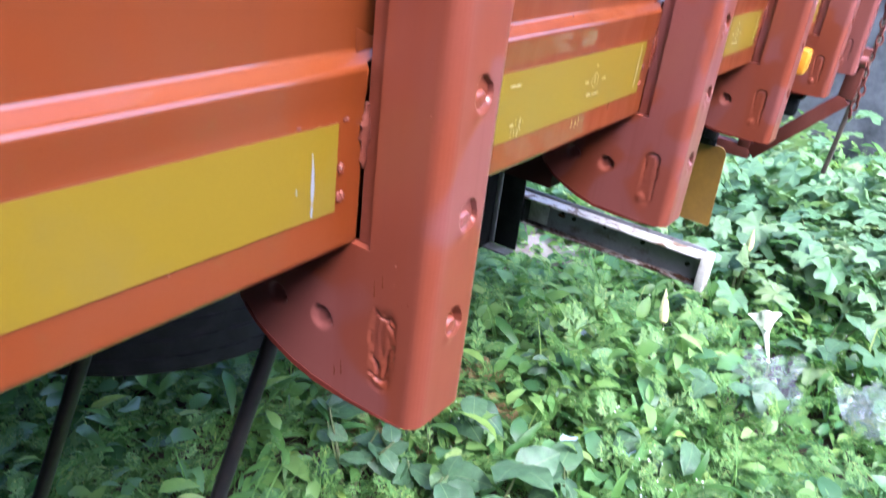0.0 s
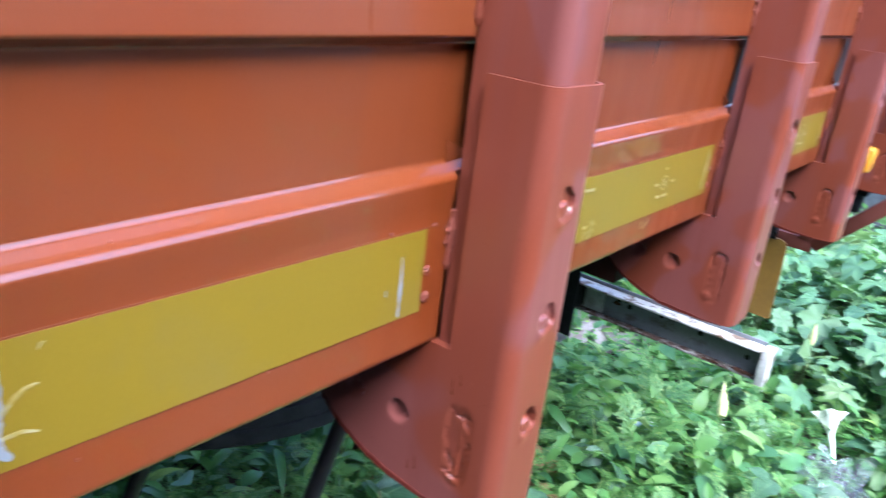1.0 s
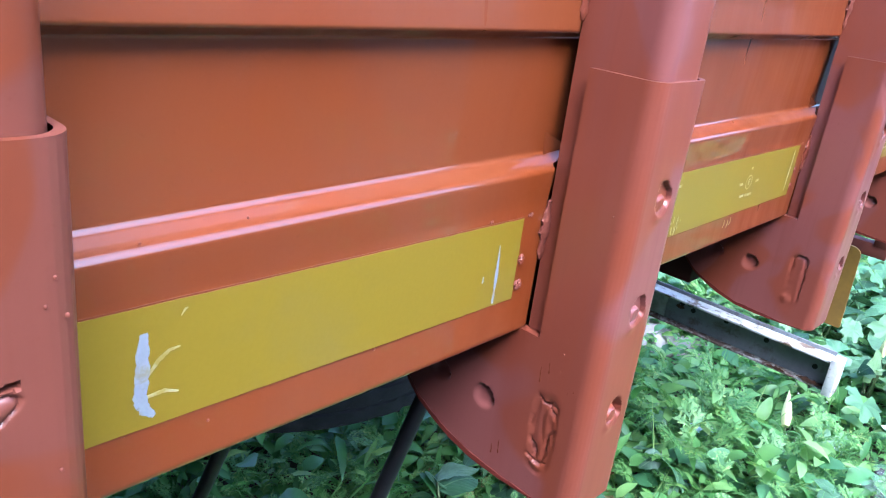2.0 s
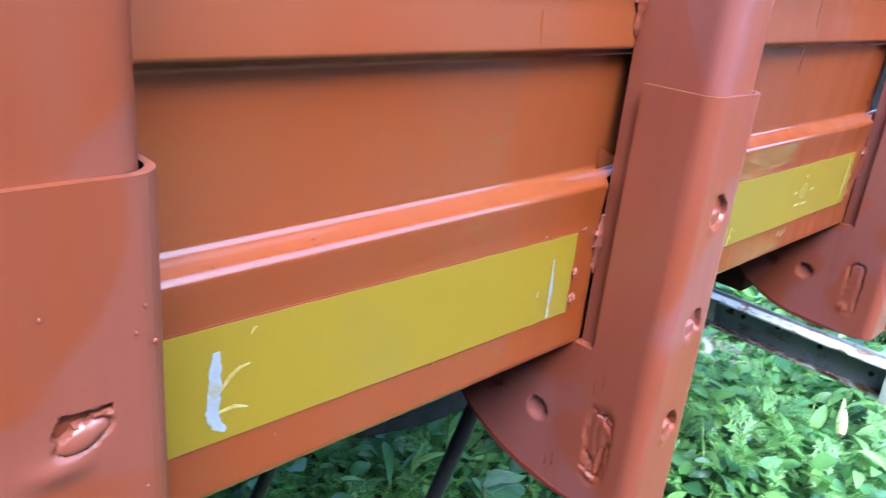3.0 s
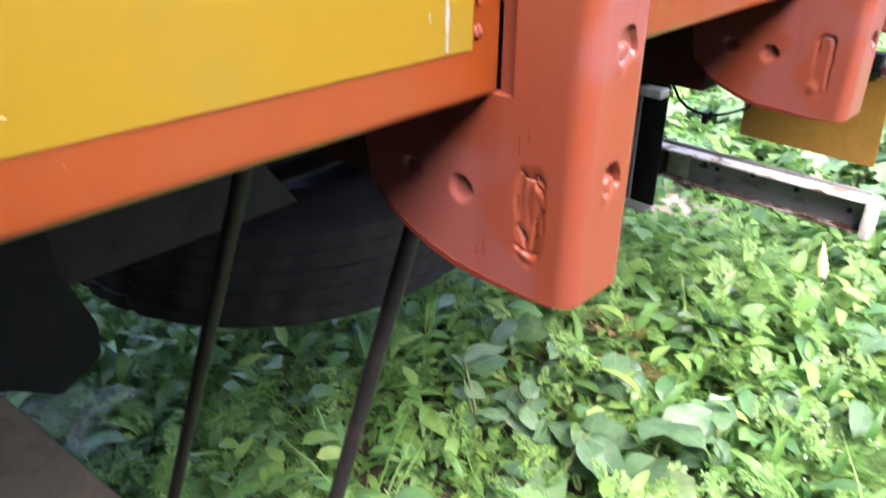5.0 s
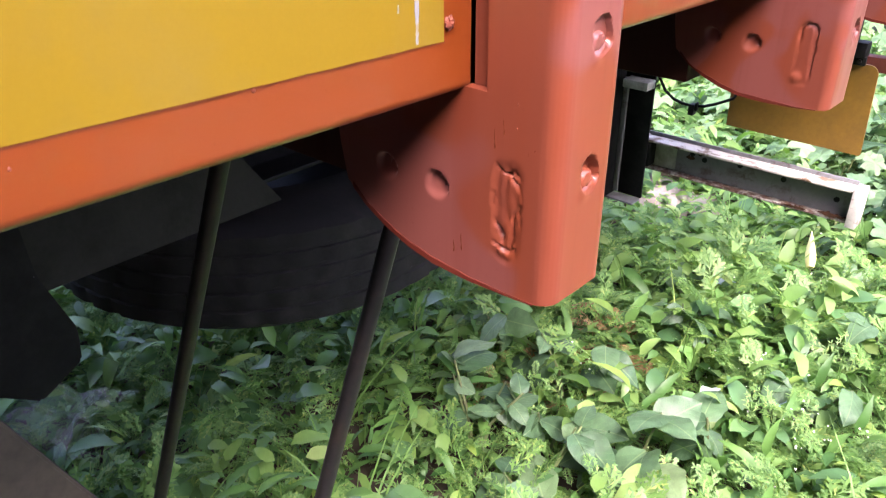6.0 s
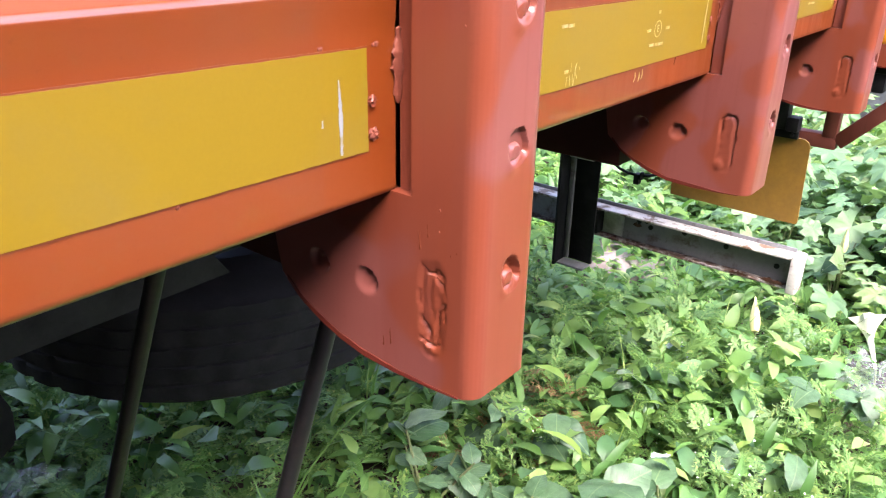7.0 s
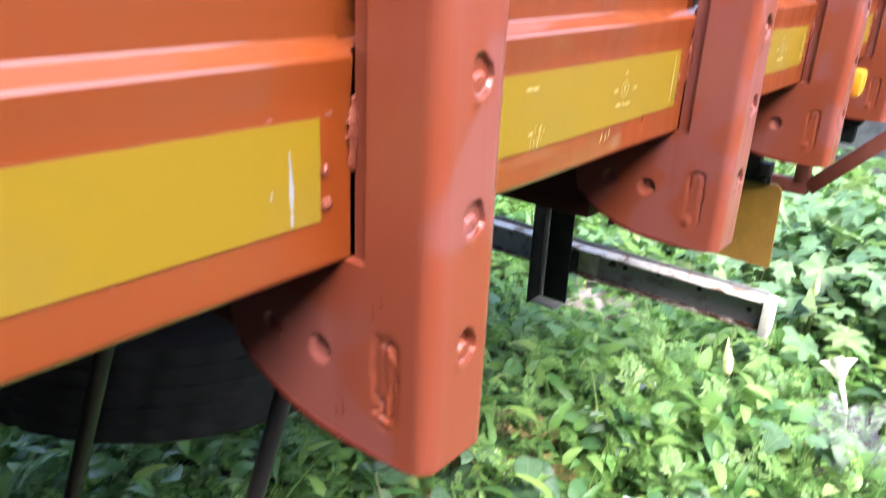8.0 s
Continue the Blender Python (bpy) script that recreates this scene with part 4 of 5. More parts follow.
# Twin wheels of the rear axle.
TYRE = mesh_of("tyre", tyre_mesh(), RUBBER)
bm = bmesh.new()
bmesh.ops.create_cone(bm, cap_ends=True, segments=40, radius1=0.286, radius2=0.286, depth=0.16, matrix=Matrix.Translation((0, 0, 0.125)))
bmesh.ops.bevel(bm, geom=[e for e in bm.edges if e.calc_face_angle(0) > 1], offset=0.012, segments=2, affect="EDGES")
RIM = mesh_of("rim", bm, GREYPLATE)
AXLE_Y, AXLE_Z = -0.88, 0.49 - B
for x in (-0.38, -0.67, -1.50, -1.79):
    hub = empty("wheel")
    hub.parent = truck
    hub.matrix_local = Matrix.Translation((x, AXLE_Y, AXLE_Z)) @ pose(0, 0, 0, 0, 90, 0)
    part("tyre", TYRE, None, hub, "black worn truck tyre")
    part("rim", RIM, None, hub)
part("axle", tube(bmesh.new(), [(-1.60, AXLE_Y, AXLE_Z), (-0.32, AXLE_Y, AXLE_Z)], 0.06, 16), BLACK, truck)

# Timber plank leaning under the body.
foot, run, wide = Vector((-0.50, 0.259, -0.26 + B)), Vector((0, -0.401, 0.916)), Vector((0, -0.916, -0.401))
prop = bmesh.new()
box(prop, (0, 0, 0), (1, 1, 1), 0.0)
for v in prop.verts:
    v.co = foot + run * (1.25 * v.co.z) + wide * (0.20 * v.co.y) - Vector((0.034, 0, 0)) * v.co.x
bmesh.ops.recalc_face_normals(prop, faces=prop.faces)
bmesh.ops.bevel(prop, geom=prop.edges[:], offset=0.003, segments=2, affect="EDGES")
plank = part("timber_plank", prop, TIMBER)
plank.matrix_world = Matrix_up @ SAG @ Matrix_up.inverted()
tagged(plank, "weathered brown plank leaning from the weeds against the truck", "plank")


# ---- ground ----
def lie(x, y):
    """Height of the soil."""
    return 0.05 * noise.noise(Vector((x * 0.8, y * 0.8, 0.3))) + 0.02 * noise.noise(Vector((x * 3.1, y * 3.1, 1.3))) - 0.02


def axis(near, far, step):
    a = list(np.arange(-near, near + 1e-6, step))
    ext, s = near, step
    while ext < far:
        s *= 1.5
        ext = min(far, ext + s)
        a = [-ext] + a + [ext]
    return a


bm = bmesh.new()
gx, gy = [x - 1.0 for x in axis(6.0, 300.0, 0.12)], [y + 3.0 for y in axis(6.0, 300.0, 0.12)]
grid = [[bm.verts.new((x, y, lie(x, y) if abs(x) < 30 and abs(y) < 30 else -0.02)) for y in gy] for x in gx]
for r0, r1 in zip(grid, grid[1:]):
    for j in range(len(gy) - 1):
        bm.faces.new((r0[j], r1[j], r1[j + 1], r0[j + 1]))
tagged(part("ground", bm, SOIL), "dark damp soil between the weeds", "ground", kind="structure")


# ---- weeds ----
rng = np.random.default_rng(7)


def leaf_blade(rows, length=1.0, width=0.5, fold=0.25, droop=0.35, power=0.8, lobes=0.0):
    """One leaf along +x: points and faces, folded along its midrib and drooping to its tip."""
    pts, faces = [], []
    for i in range(rows + 1):
        t = i / rows
        w = width * 0.5 * 2.15 * t ** (0.62 * power) * (1 - t) ** 0.78 * (1 if 0 < t < 1 else 0) + 0.004 * min(1, 8 * width)
        w *= 1 + lobes * math.sin(t * 19)
        x, z = length * t, 0.10 * math.sin(t * 2.2) - droop * t * t * length
        pts += [(x, -w, z + fold * w), (x, 0, z), (x, w, z + fold * w)]
        if i:
            a = 3 * (i - 1)
            faces += [(a, a + 3, a + 4, a + 1), (a + 1, a + 4, a + 5, a + 2)]
    return np.array(pts), faces


def frond_blade(pairs, seed, fine=True):
    """A finely cut, ferny leaf along +x."""
    pts, faces = [], []
    rj = random.Random(seed)

    def quad(a, b, w):
        a, b = np.array(a), np.array(b)
        d = b - a
        s = np.array([-d[1], d[0], 0.0])
        s = s / (np.linalg.norm(s) + 1e-9) * w
        k = len(pts)
        m = a + d * 0.45 + np.array([0, 0, 0.012])
        pts.extend([a, m - s, b, m + s])
        faces.append((k, k + 1, k + 2, k + 3))

    def spine(t):
        return np.array([t, 0.0, 0.22 * math.sin(t * 1.9) - 0.25 * t * t])

    for i in range(4):
        quad(spine(i / 4), spine((i + 1) / 4 + 0.02), 0.014)
    for i in range(pairs):
        t = 0.14 + 0.80 * i / (pairs - 1) + rj.uniform(-0.03, 0.03)
        L = 0.34 * math.sin(math.pi * (0.12 + 0.80 * t)) + 0.05
        for s in (-1, 1):
            o = spine(min(1, t + rj.uniform(-0.03, 0.03)))
            L *= rj.uniform(0.75, 1.2)
            a = rj.uniform(0.45, 0.95)
            tip = o + np.array([L * math.cos(a), s * L * math.sin(a), rj.uniform(-0.4, 0.15) * L])
            quad(o, tip, rj.uniform(0.022, 0.04) if fine else 0.085)
            for f in (0.42, 0.7) if fine else ():
                c = o + (tip - o) * f
                quad(c, c + np.array([0.40 * L, s * rj.uniform(-0.1, 0.15) * L, rj.uniform(-0.03, 0.04)]), 0.032)
                quad(c, c + np.array([rj.uniform(-0.1, 0.15) * L, s * 0.40 * L, rj.uniform(-0.04, 0.03)]), 0.030)
    return np.array(pts), faces


def palm_blade(lobes=5, seed=1.0):
    """A broad leaf along +x with five blunt toothed lobes, ribs sunk along each lobe."""
    pts, faces = [(0.30, 0.0, 0.05)], []
    n = lobes * 6 + 1
    for ring, f in enumerate((0.55, 1.0)):
        for i in range(n):
            t = i / (n - 1)
            a = radians(-152 + 304 * t)
            lobe = 0.5 - 0.5 * math.cos(2 * math.pi * lobes * t)
            k = 0.34 + 0.13 * lobe + (0.018 * (-1) ** i if ring else 0.0) + 0.03 * math.sin(seed + i * 1.3)
            k *= f * (1 - 0.10 * abs(math.sin(a)))
            x, y = 0.30 + k * math.cos(a), k * math.sin(a)
            pts.append((x, y, 0.07 + 0.05 * (1 - lobe) * f - 0.34 * (x - 0.25) ** 2 - 0.30 * y * y + 0.015 * math.sin(seed * 3 + i * 2.3) * f))
    for i in range(1, n):
        faces.append((0, i, i + 1, i + 1))
        faces.append((i, n + i, n + i + 1, i + 1))
    return np.array(pts), faces


def scattered(name, template, place, yaw, tilt, roll, size, material, label, category):
    """Many leaves of one shape, turned and sized one by one, as one mesh."""
    pts, faces = template
    n, v = len(place), len(pts)
    cy, sy, ct, st, cr, sr = np.cos(yaw), np.sin(yaw), np.cos(tilt), np.sin(tilt), np.cos(roll), np.sin(roll)
    p = pts[None] * size[:, None, None]
    x, y, z = p[..., 0], p[..., 1], p[..., 2]
    y, z = y * cr[:, None] - z * sr[:, None], y * sr[:, None] + z * cr[:, None]
    x, z = x * ct[:, None] - z * st[:, None], x * st[:, None] + z * ct[:, None]
    x, y = x * cy[:, None] - y * sy[:, None], x * sy[:, None] + y * cy[:, None]
    co = np.stack([x, y, z], -1) + place[:, None]
    quads = np.array(faces)
    idx = (quads[None] + (np.arange(n) * v)[:, None, None]).reshape(-1, 4)
    me = bpy.data.meshes.new(name)
    tri = idx[:, 2] == idx[:, 3]
    counts = np.where(tri, 3, 4)
    keep = np.ones(idx.shape, bool)
    keep[tri, 3] = False
    me.vertices.add(n * v)
    me.vertices.foreach_set("co", co.astype(np.float32).ravel())
    me.loops.add(int(counts.sum()))
    me.loops.foreach_set("vertex_index", idx[keep].astype(np.int32))
    me.polygons.add(len(idx))
    me.polygons.foreach_set("loop_start", np.r_[0, np.cumsum(counts)[:-1]].astype(np.int32))
    me.polygons.foreach_set("use_smooth", np.ones(len(idx), bool))
    me.update(calc_edges=True)
    me.validate()
    me.materials.append(material)
    return tagged(new(name, me), label, category, kind="stuff")


def plots(n, near=0.55, far=9.0, power=1.25):
    """Clump places in the stretch of ground beside and below the truck, thinner with distance."""
    out = []
    while len(out) < n:
        u = rng.random(n * 2)
        k = 2 - power
        r = (near**k + u * (far**k - near**k)) ** (1 / k)
        a = np.radians(rng.uniform(-22, 92, n * 2))
        p = np.stack([0.25 - r * np.sin(a), -0.30 + r * np.cos(a)], -1)
        below = np.clip((-0.20 - p[:, 0]) / 0.2, 0, 1) * np.clip((1.15 + p[:, 0]) / 0.2, 0, 1) * np.clip((1.1 - p[:, 1]) / 0.4, 0, 1)
        out += list(p[rng.random(len(p)) > 0.40 * below])
    return np.array(out[:n])


def heights(p):
    return np.array([lie(x, y) for x, y in p])


def clumps(n, leaves, reach, rise, size, far_grow=0.10, near=0.55, far=9.0, power=1.25, up=(0.1, 0.9), where=None):
    """Places, turns and sizes of the leaves of n clumps."""
    c = plots(n, near, far, power) if where is None else where
    n = len(c)
    h = heights(c)
    dist = np.hypot(c[:, 0] - 0.25, c[:, 1] + 0.3)
    grow = (1 + far_grow * np.maximum(0, dist - 1.5)) * rng.uniform(0.7, 1.3, n)
    for bx, by in ((0.05, 2.1), (0.14, 1.93), (-0.30, 2.1), (0.42, 1.85), (-1.40, 0.20), (-1.25, 0.14), (-0.96, 2.40), (-0.90, 2.28)):
        grow = grow * np.where(np.hypot(c[:, 0] - bx, c[:, 1] - by) < 0.15, 0.62, 1.0)
    for bx, by in ((-0.62, 0.82), (-0.40, 0.76), (-0.28, 0.97), (-0.18, 1.13), (-0.50, 0.92), (-0.72, 0.60)):
        grow = grow * np.where(np.hypot(c[:, 0] - bx, c[:, 1] - by) < 0.13, 0.82, 1.0)
    k = np.repeat(np.arange(n), leaves)
    m = len(k)
    yaw = rng.uniform(0, 2 * np.pi, m)
    lift = rng.random(m)
    r = reach * grow[k] * rng.random(m)
    z = h[k] + rise * grow[k] * (0.15 + 0.85 * lift)
    place = np.stack([c[k, 0] + r * np.cos(yaw), c[k, 1] + r * np.sin(yaw), z], -1)
    tilt = rng.uniform(*up, m) * (0.4 + lift) - 0.35
    return place, yaw, tilt, rng.normal(0, 0.35, m), size * grow[k] * rng.uniform(0.6, 1.25, m)


for pairs, seed, n, size in ((6, 1, 330, 0.068), (7, 2, 300, 0.082), (5, 3, 330, 0.060)):
    scattered("fern_weeds", frond_blade(pairs, seed), *clumps(n, 8, 0.055, 0.19, size, 0.16, 0.55, 2.5, 1.0, up=(0.0, 1.1)), LEAF_FERN, "dense pale green ferny weeds covering the ground", "weeds")
scattered("far_fern_weeds", frond_blade(6, 5, False), *clumps(1500, 8, 0.06, 0.17, 0.068, 0.16, 2.3, 6.5, 1.1, up=(0.0, 1.0)), LEAF_FERN, "dense pale green ferny weeds farther off", "weeds")
scattered("small_leaf_weeds", leaf_blade(3, 1, 0.5, 0.3, 0.3), *clumps(3600, 9, 0.08, 0.15, 0.044, 0.14, far=6.5), LEAF_SMALL, "dense small-leaved green weeds on the soil", "weeds")
scattered("narrow_leaf_weeds", leaf_blade(4, 1, 0.24, 0.3, 0.45, 0.7), *clumps(1100, 8, 0.05, 0.20, 0.085, 0.12, far=6.5, up=(0.0, 1.3)), LEAF_SMALL, "narrow-leaved green weeds on the soil", "weeds")
scattered("broad_leaf_weeds", leaf_blade(4, 1, 0.62, 0.22, 0.35), *clumps(820, 6, 0.10, 0.19, 0.074, 0.12, far=6.5, up=(0.0, 0.8)), LEAF_BROAD, "broad-leaved dark green weeds on the soil", "weeds")
scattered("bright_leaf_weeds", leaf_blade(5, 1, 0.46, 0.25, 0.40), *clumps(620, 7, 0.07, 0.205, 0.072, 0.10, far=6.5, up=(0.0, 1.0)), LEAF_BRIGHT, "pointed yellow-green weed leaves among the ferny weeds", "weeds")
# Paler leaves planted below the body; their colour stands for light reaching there.
spot = np.concatenate([np.stack([rng.normal(-0.35, 0.28, 130), rng.normal(1.85, 0.36, 130)], -1), np.stack([rng.uniform(-2.3, -1.35, 110), rng.uniform(0.5, 2.2, 110)], -1)])
scattered("light_leaf_weeds", leaf_blade(5, 1, 0.52, 0.22, 0.35), *clumps(0, 8, 0.08, 0.215, 0.062, 0.05, up=(0.0, 0.8), where=spot), LEAF_BRIGHT, "light green broad weed leaves in the open below the tail", "weeds")
scattered("grass", leaf_blade(4, 1, 0.013, 0.3, 0.5, 0.5), *clumps(420, 9, 0.03, 0.03, 0.26, 0.05, up=(1.3, 2.1)), GRASS, "thin green grass blades among the weeds", "grass")
spot = np.array([(-0.52, 2.1), (-0.58, 2.25), (-0.64, 2.45), (-0.47, 2.02), (-0.34, 1.95)])
scattered("grass_tufts", leaf_blade(5, 1, 0.014, 0.3, 0.45, 0.5), *clumps(0, 16, 0.035, 0.03, 0.30, 0.0, up=(1.25, 2.1), where=spot), GRASS, "tufts of long thin grass under the truck's tail", "grass")
spot = np.stack([rng.uniform(-0.15, 0.60, 55), rng.uniform(1.25, 2.30, 55)], -1)
scattered("wiry_stems", leaf_blade(6, 1, 0.007, 0.3, 0.30, 0.4), *clumps(0, 5, 0.02, 0.03, 0.27, 0.0, up=(1.1, 1.9), where=spot), GRASS, "thin wiry pale green stems standing over the weeds", "weeds")
spot = np.stack([rng.uniform(-0.55, 0.55, 60), rng.uniform(0.9, 2.6, 60)], -1)
scattered("tiny_flowers", (np.array([(0.0, 0, 0.5), (0.5, 0, 0), (-0.25, 0.43, 0), (-0.25, -0.43, 0)]), [(0, 1, 2, 2), (0, 2, 3, 3), (0, 3, 1, 1)]), *clumps(0, 7, 0.035, 0.235, 0.006, 0.0, where=spot), PETAL, "tiny white flowers on the weeds", "flowers")

wide = np.stack([rng.uniform(-6.0, 4.0, 2600), rng.uniform(-3.4, 4.6, 2600)], -1)
wide = np.array([p for p in wide if (np.hypot(p[0] - 0.25, p[1] + 0.3) > 0.8) and (p[1] < 0.2 or p[0] > 0.5 or p[0] < -3.0) and noise.noise(Vector((p[0] * 0.9, p[1] * 0.9, 4.0))) > -0.15])
scattered("yard_weeds", leaf_blade(3, 1, 0.5, 0.3, 0.3), *clumps(0, 9, 0.09, 0.10, 0.045, 0.0, where=wide), LEAF_SMALL, "thin low green weeds on the yard's soil", "weeds")

# Tall pale vines and shrubs at the back, beyond the truck's tail.
spot = np.stack([rng.normal(0.25, 0.75, 260), rng.normal(3.35, 0.45, 260)], -1)
place, yaw, tilt, roll, size = clumps(0, 9, 0.20, 0.46, 0.115, 0.0, up=(-0.4, 0.8), where=spot)
scattered("vine_leaves", palm_blade(5, 1.0), place, yaw, tilt, roll, size * 1.15, LEAF_PALE, "pale green lobed vine leaves heaped behind the truck", "vines")
spot = np.stack([rng.uniform(-5.0, -0.7, 520), rng.uniform(3.6, 6.6, 520)], -1)
scattered("far_vine_leaves", palm_blade(5, 2.4), *clumps(0, 8, 0.2, 0.40, 0.13, 0.03, up=(-0.2, 0.6), where=spot), LEAF_PALE, "pale green lobed leaves of far undergrowth", "vines")


def plain_leaf(rows, cols, width, droop, wave, seed):
    """A large smooth leaf along +x with a wavy rim, a sunk midrib and a little thickness."""
    bm = bmesh.new()
    g = []
    for i in range(rows + 1):
        t = i / rows
        w = width * 0.5 * 2.68 * t**0.55 * (1 - t) ** 0.95 * (1 + 0.05 * math.sin(t * 17 + seed)) + 0.005
        row = []
        for j in range(-cols, cols + 1):
            u = j / cols
            z = 0.10 * math.sin(t * 2.4) - droop * t * t + 0.20 * abs(u) ** 1.2 * w - 0.03 * (u * w * 4) ** 2
            z += wave * abs(u) * math.sin(t * 9 + seed + u * 2)
            row.append(bm.verts.new((t, u * w, z)))
        g.append(row)
    for r0, r1 in zip(g, g[1:]):
        for j in range(2 * cols):
            bm.faces.new((r0[j], r1[j], r1[j + 1], r0[j + 1]))
    return mesh_of("leaf", bm, LEAF_LARGE)


BIG = [plain_leaf(10, 3, 0.70, 0.16, 0.035, 0.3), plain_leaf(10, 3, 0.60, 0.28, 0.050, 1.9), plain_leaf(10, 3, 0.76, 0.08, 0.028, 3.4)]
rnd = random.Random(11)


def datura(x, y, tall, leaves, leaf, spread):
    """A leafy weed with large plain leaves on forked stems."""
    z0 = lie(x, y)
    plant = tagged(empty("thornapple_plant", (x, y, z0)), "leafy thornapple weed with large smooth green leaves", "plant", "thornapple weeds beside the truck")
    bm = bmesh.new()
    tips = []
    for k in range(max(3, leaves // 3)):
        a = rnd.uniform(0, 6.28)
        r = spread * rnd.uniform(0.25, 1.0)
        top = Vector((r * math.cos(a), r * math.sin(a), tall * rnd.uniform(0.6, 1.0)))
        mid = Vector((top.x * 0.35, top.y * 0.35, top.z * 0.6))
        tube(bm, [Vector((0, 0, -0.02)), mid, top], 0.0055, 6, 0.0025)
        tips.append((top, mid, a))
    part("stem", bm, STEM, plant)
    for k in range(leaves):
        top, mid, a = tips[k % len(tips)]
        o = top.lerp(mid, 0.7 * rnd.random() ** 2)
        l = part("leaf", rnd.choice(BIG), None, plant)
        s = leaf * rnd.uniform(0.5, 1.2)
        l.matrix_local = Matrix.Translation(o) @ pose(0, 0, 0, rnd.gauss(0, 26), rnd.uniform(-20, 52), math.degrees(a) + rnd.gauss(0, 75)) @ Matrix.Scale(s, 4)
    return plant


for x, y, tall, leaves, leaf, spread in (
    (-0.62, 0.82, 0.20, 16, 0.12, 0.13), (-0.40, 0.76, 0.19, 16, 0.125, 0.12), (-0.28, 0.97, 0.20, 15, 0.115, 0.12), (-0.50, 0.93, 0.20, 12, 0.11, 0.11), (-0.55, 1.12, 0.22, 12, 0.11, 0.12),
    (-0.80, 1.15, 0.20, 10, 0.10, 0.12), (-0.16, 1.12, 0.16, 10, 0.10, 0.09), (-0.05, 1.42, 0.16, 9, 0.09, 0.09),
    (-0.42, 1.50, 0.20, 10, 0.09, 0.10), (0.05, 1.75, 0.22, 11, 0.10, 0.12), (-0.25, 2.35, 0.26, 12, 0.11, 0.14),
    (0.20, 2.25, 0.26, 12, 0.11, 0.14), (-0.60, 1.75, 0.20, 9, 0.09, 0.10), (-0.95, 2.75, 0.26, 11, 0.12, 0.14),
    (-0.17, 2.64, 0.30, 12, 0.12, 0.16), (0.12, 2.75, 0.42, 16, 0.13, 0.20), (0.40, 2.65, 0.45, 16, 0.13, 0.22), (-0.10, 2.95, 0.40, 14, 0.13, 0.20), (-0.45, 2.90, 0.34, 13, 0.12, 0.16), (0.7, 3.0, 0.45, 16, 0.13, 0.22), (-1.3, 3.2, 0.3, 12, 0.12, 0.16),
):
    datura(x, y, tall + 0.085, leaves, leaf, spread)


# ---- things among the weeds ----
DRY = leaf_mat("dry_leaf", (0.120, 0.072, 0.028), (0.230, 0.160, 0.064), (0.340, 0.270, 0.120), 0.7, 0.25)
spot = np.array([(-0.54, 1.30), (-0.52, 1.24), (-0.57, 1.35), (-0.50, 1.29), (-0.62, 1.05), (-0.84, 1.22), (-0.50, 1.08), (-0.71, 1.03), (-0.83, 1.03), (-0.66, 0.97)])
scattered("dry_weeds", frond_blade(6, 9), *clumps(0, 11, 0.050, 0.205, 0.058, 0.0, up=(0.0, 1.0), where=spot), DRY, "withered brown ferny weeds below the truck's post", "weeds")


def trumpet(name, base, tip, r, flare, material, label, lobes=5):
    """A long trumpet flower or bud from its base to its mouth."""
    base, tip = Vector(base), Vector(tip)
    d = tip - base
    q = d.to_track_quat("Z", "Y").to_matrix()
    bm = bmesh.new()
    rings = []
    n = 20
    for i in range(13):
        t = i / 12
        w = r * (0.35 + 0.65 * t) + flare * max(0, t - 0.55) ** 1.6
        if not flare:
            w = r * (0.25 + math.sin(math.pi * min(1, 0.15 + t * 0.85))) * (1 - 0.6 * t)
        row = []
        for j in range(n):
            a = 2 * math.pi * j / n
            k = 1 + (0.30 * math.cos(lobes * a + 0.4) * t**3 + 0.15 * math.sin(a) * t if flare else 0.06 * math.cos(lobes * a))
            row.append(bm.verts.new(base + q @ Vector((w * k * math.cos(a), w * k * math.sin(a), d.length * t))))
        rings.append(row)
    for r0, r1 in zip(rings, rings[1:]):
        for j in range(n):
            bm.faces.new((r0[j], r0[(j + 1) % n], r1[(j + 1) % n], r1[j]))
    bm.faces.new(rings[0][::-1])
    if not flare:
        bm.faces.new(rings[-1])
    ob = part(name, bm, material)
    tagged(ob, label, "flower")
    stem = tube(bmesh.new(), [(base.x + 0.02, base.y + 0.01, lie(base.x, base.y) - 0.02), (base.x + 0.012, base.y, base.z * 0.5), tuple(base)], 0.004, 6)
    part("stem", stem, STEM, ob)
    return ob


trumpet("trumpet_flower", (0.080, 2.10, 0.150), (0.010, 2.19, 0.262), 0.013, 0.11, PETAL, "white trumpet-shaped thornapple flower among the weeds")
trumpet("trumpet_bud", (-0.270, 2.06, 0.165), (-0.312, 2.15, 0.245), 0.016, 0.0, BUD, "pale yellow-green closed flower bud among the weeds")
trumpet("trumpet_bud", (-0.160, 2.60, 0.300), (-0.162, 2.60, 0.385), 0.013, 0.0, BUD, "pale yellow-green closed flower bud among the weeds")


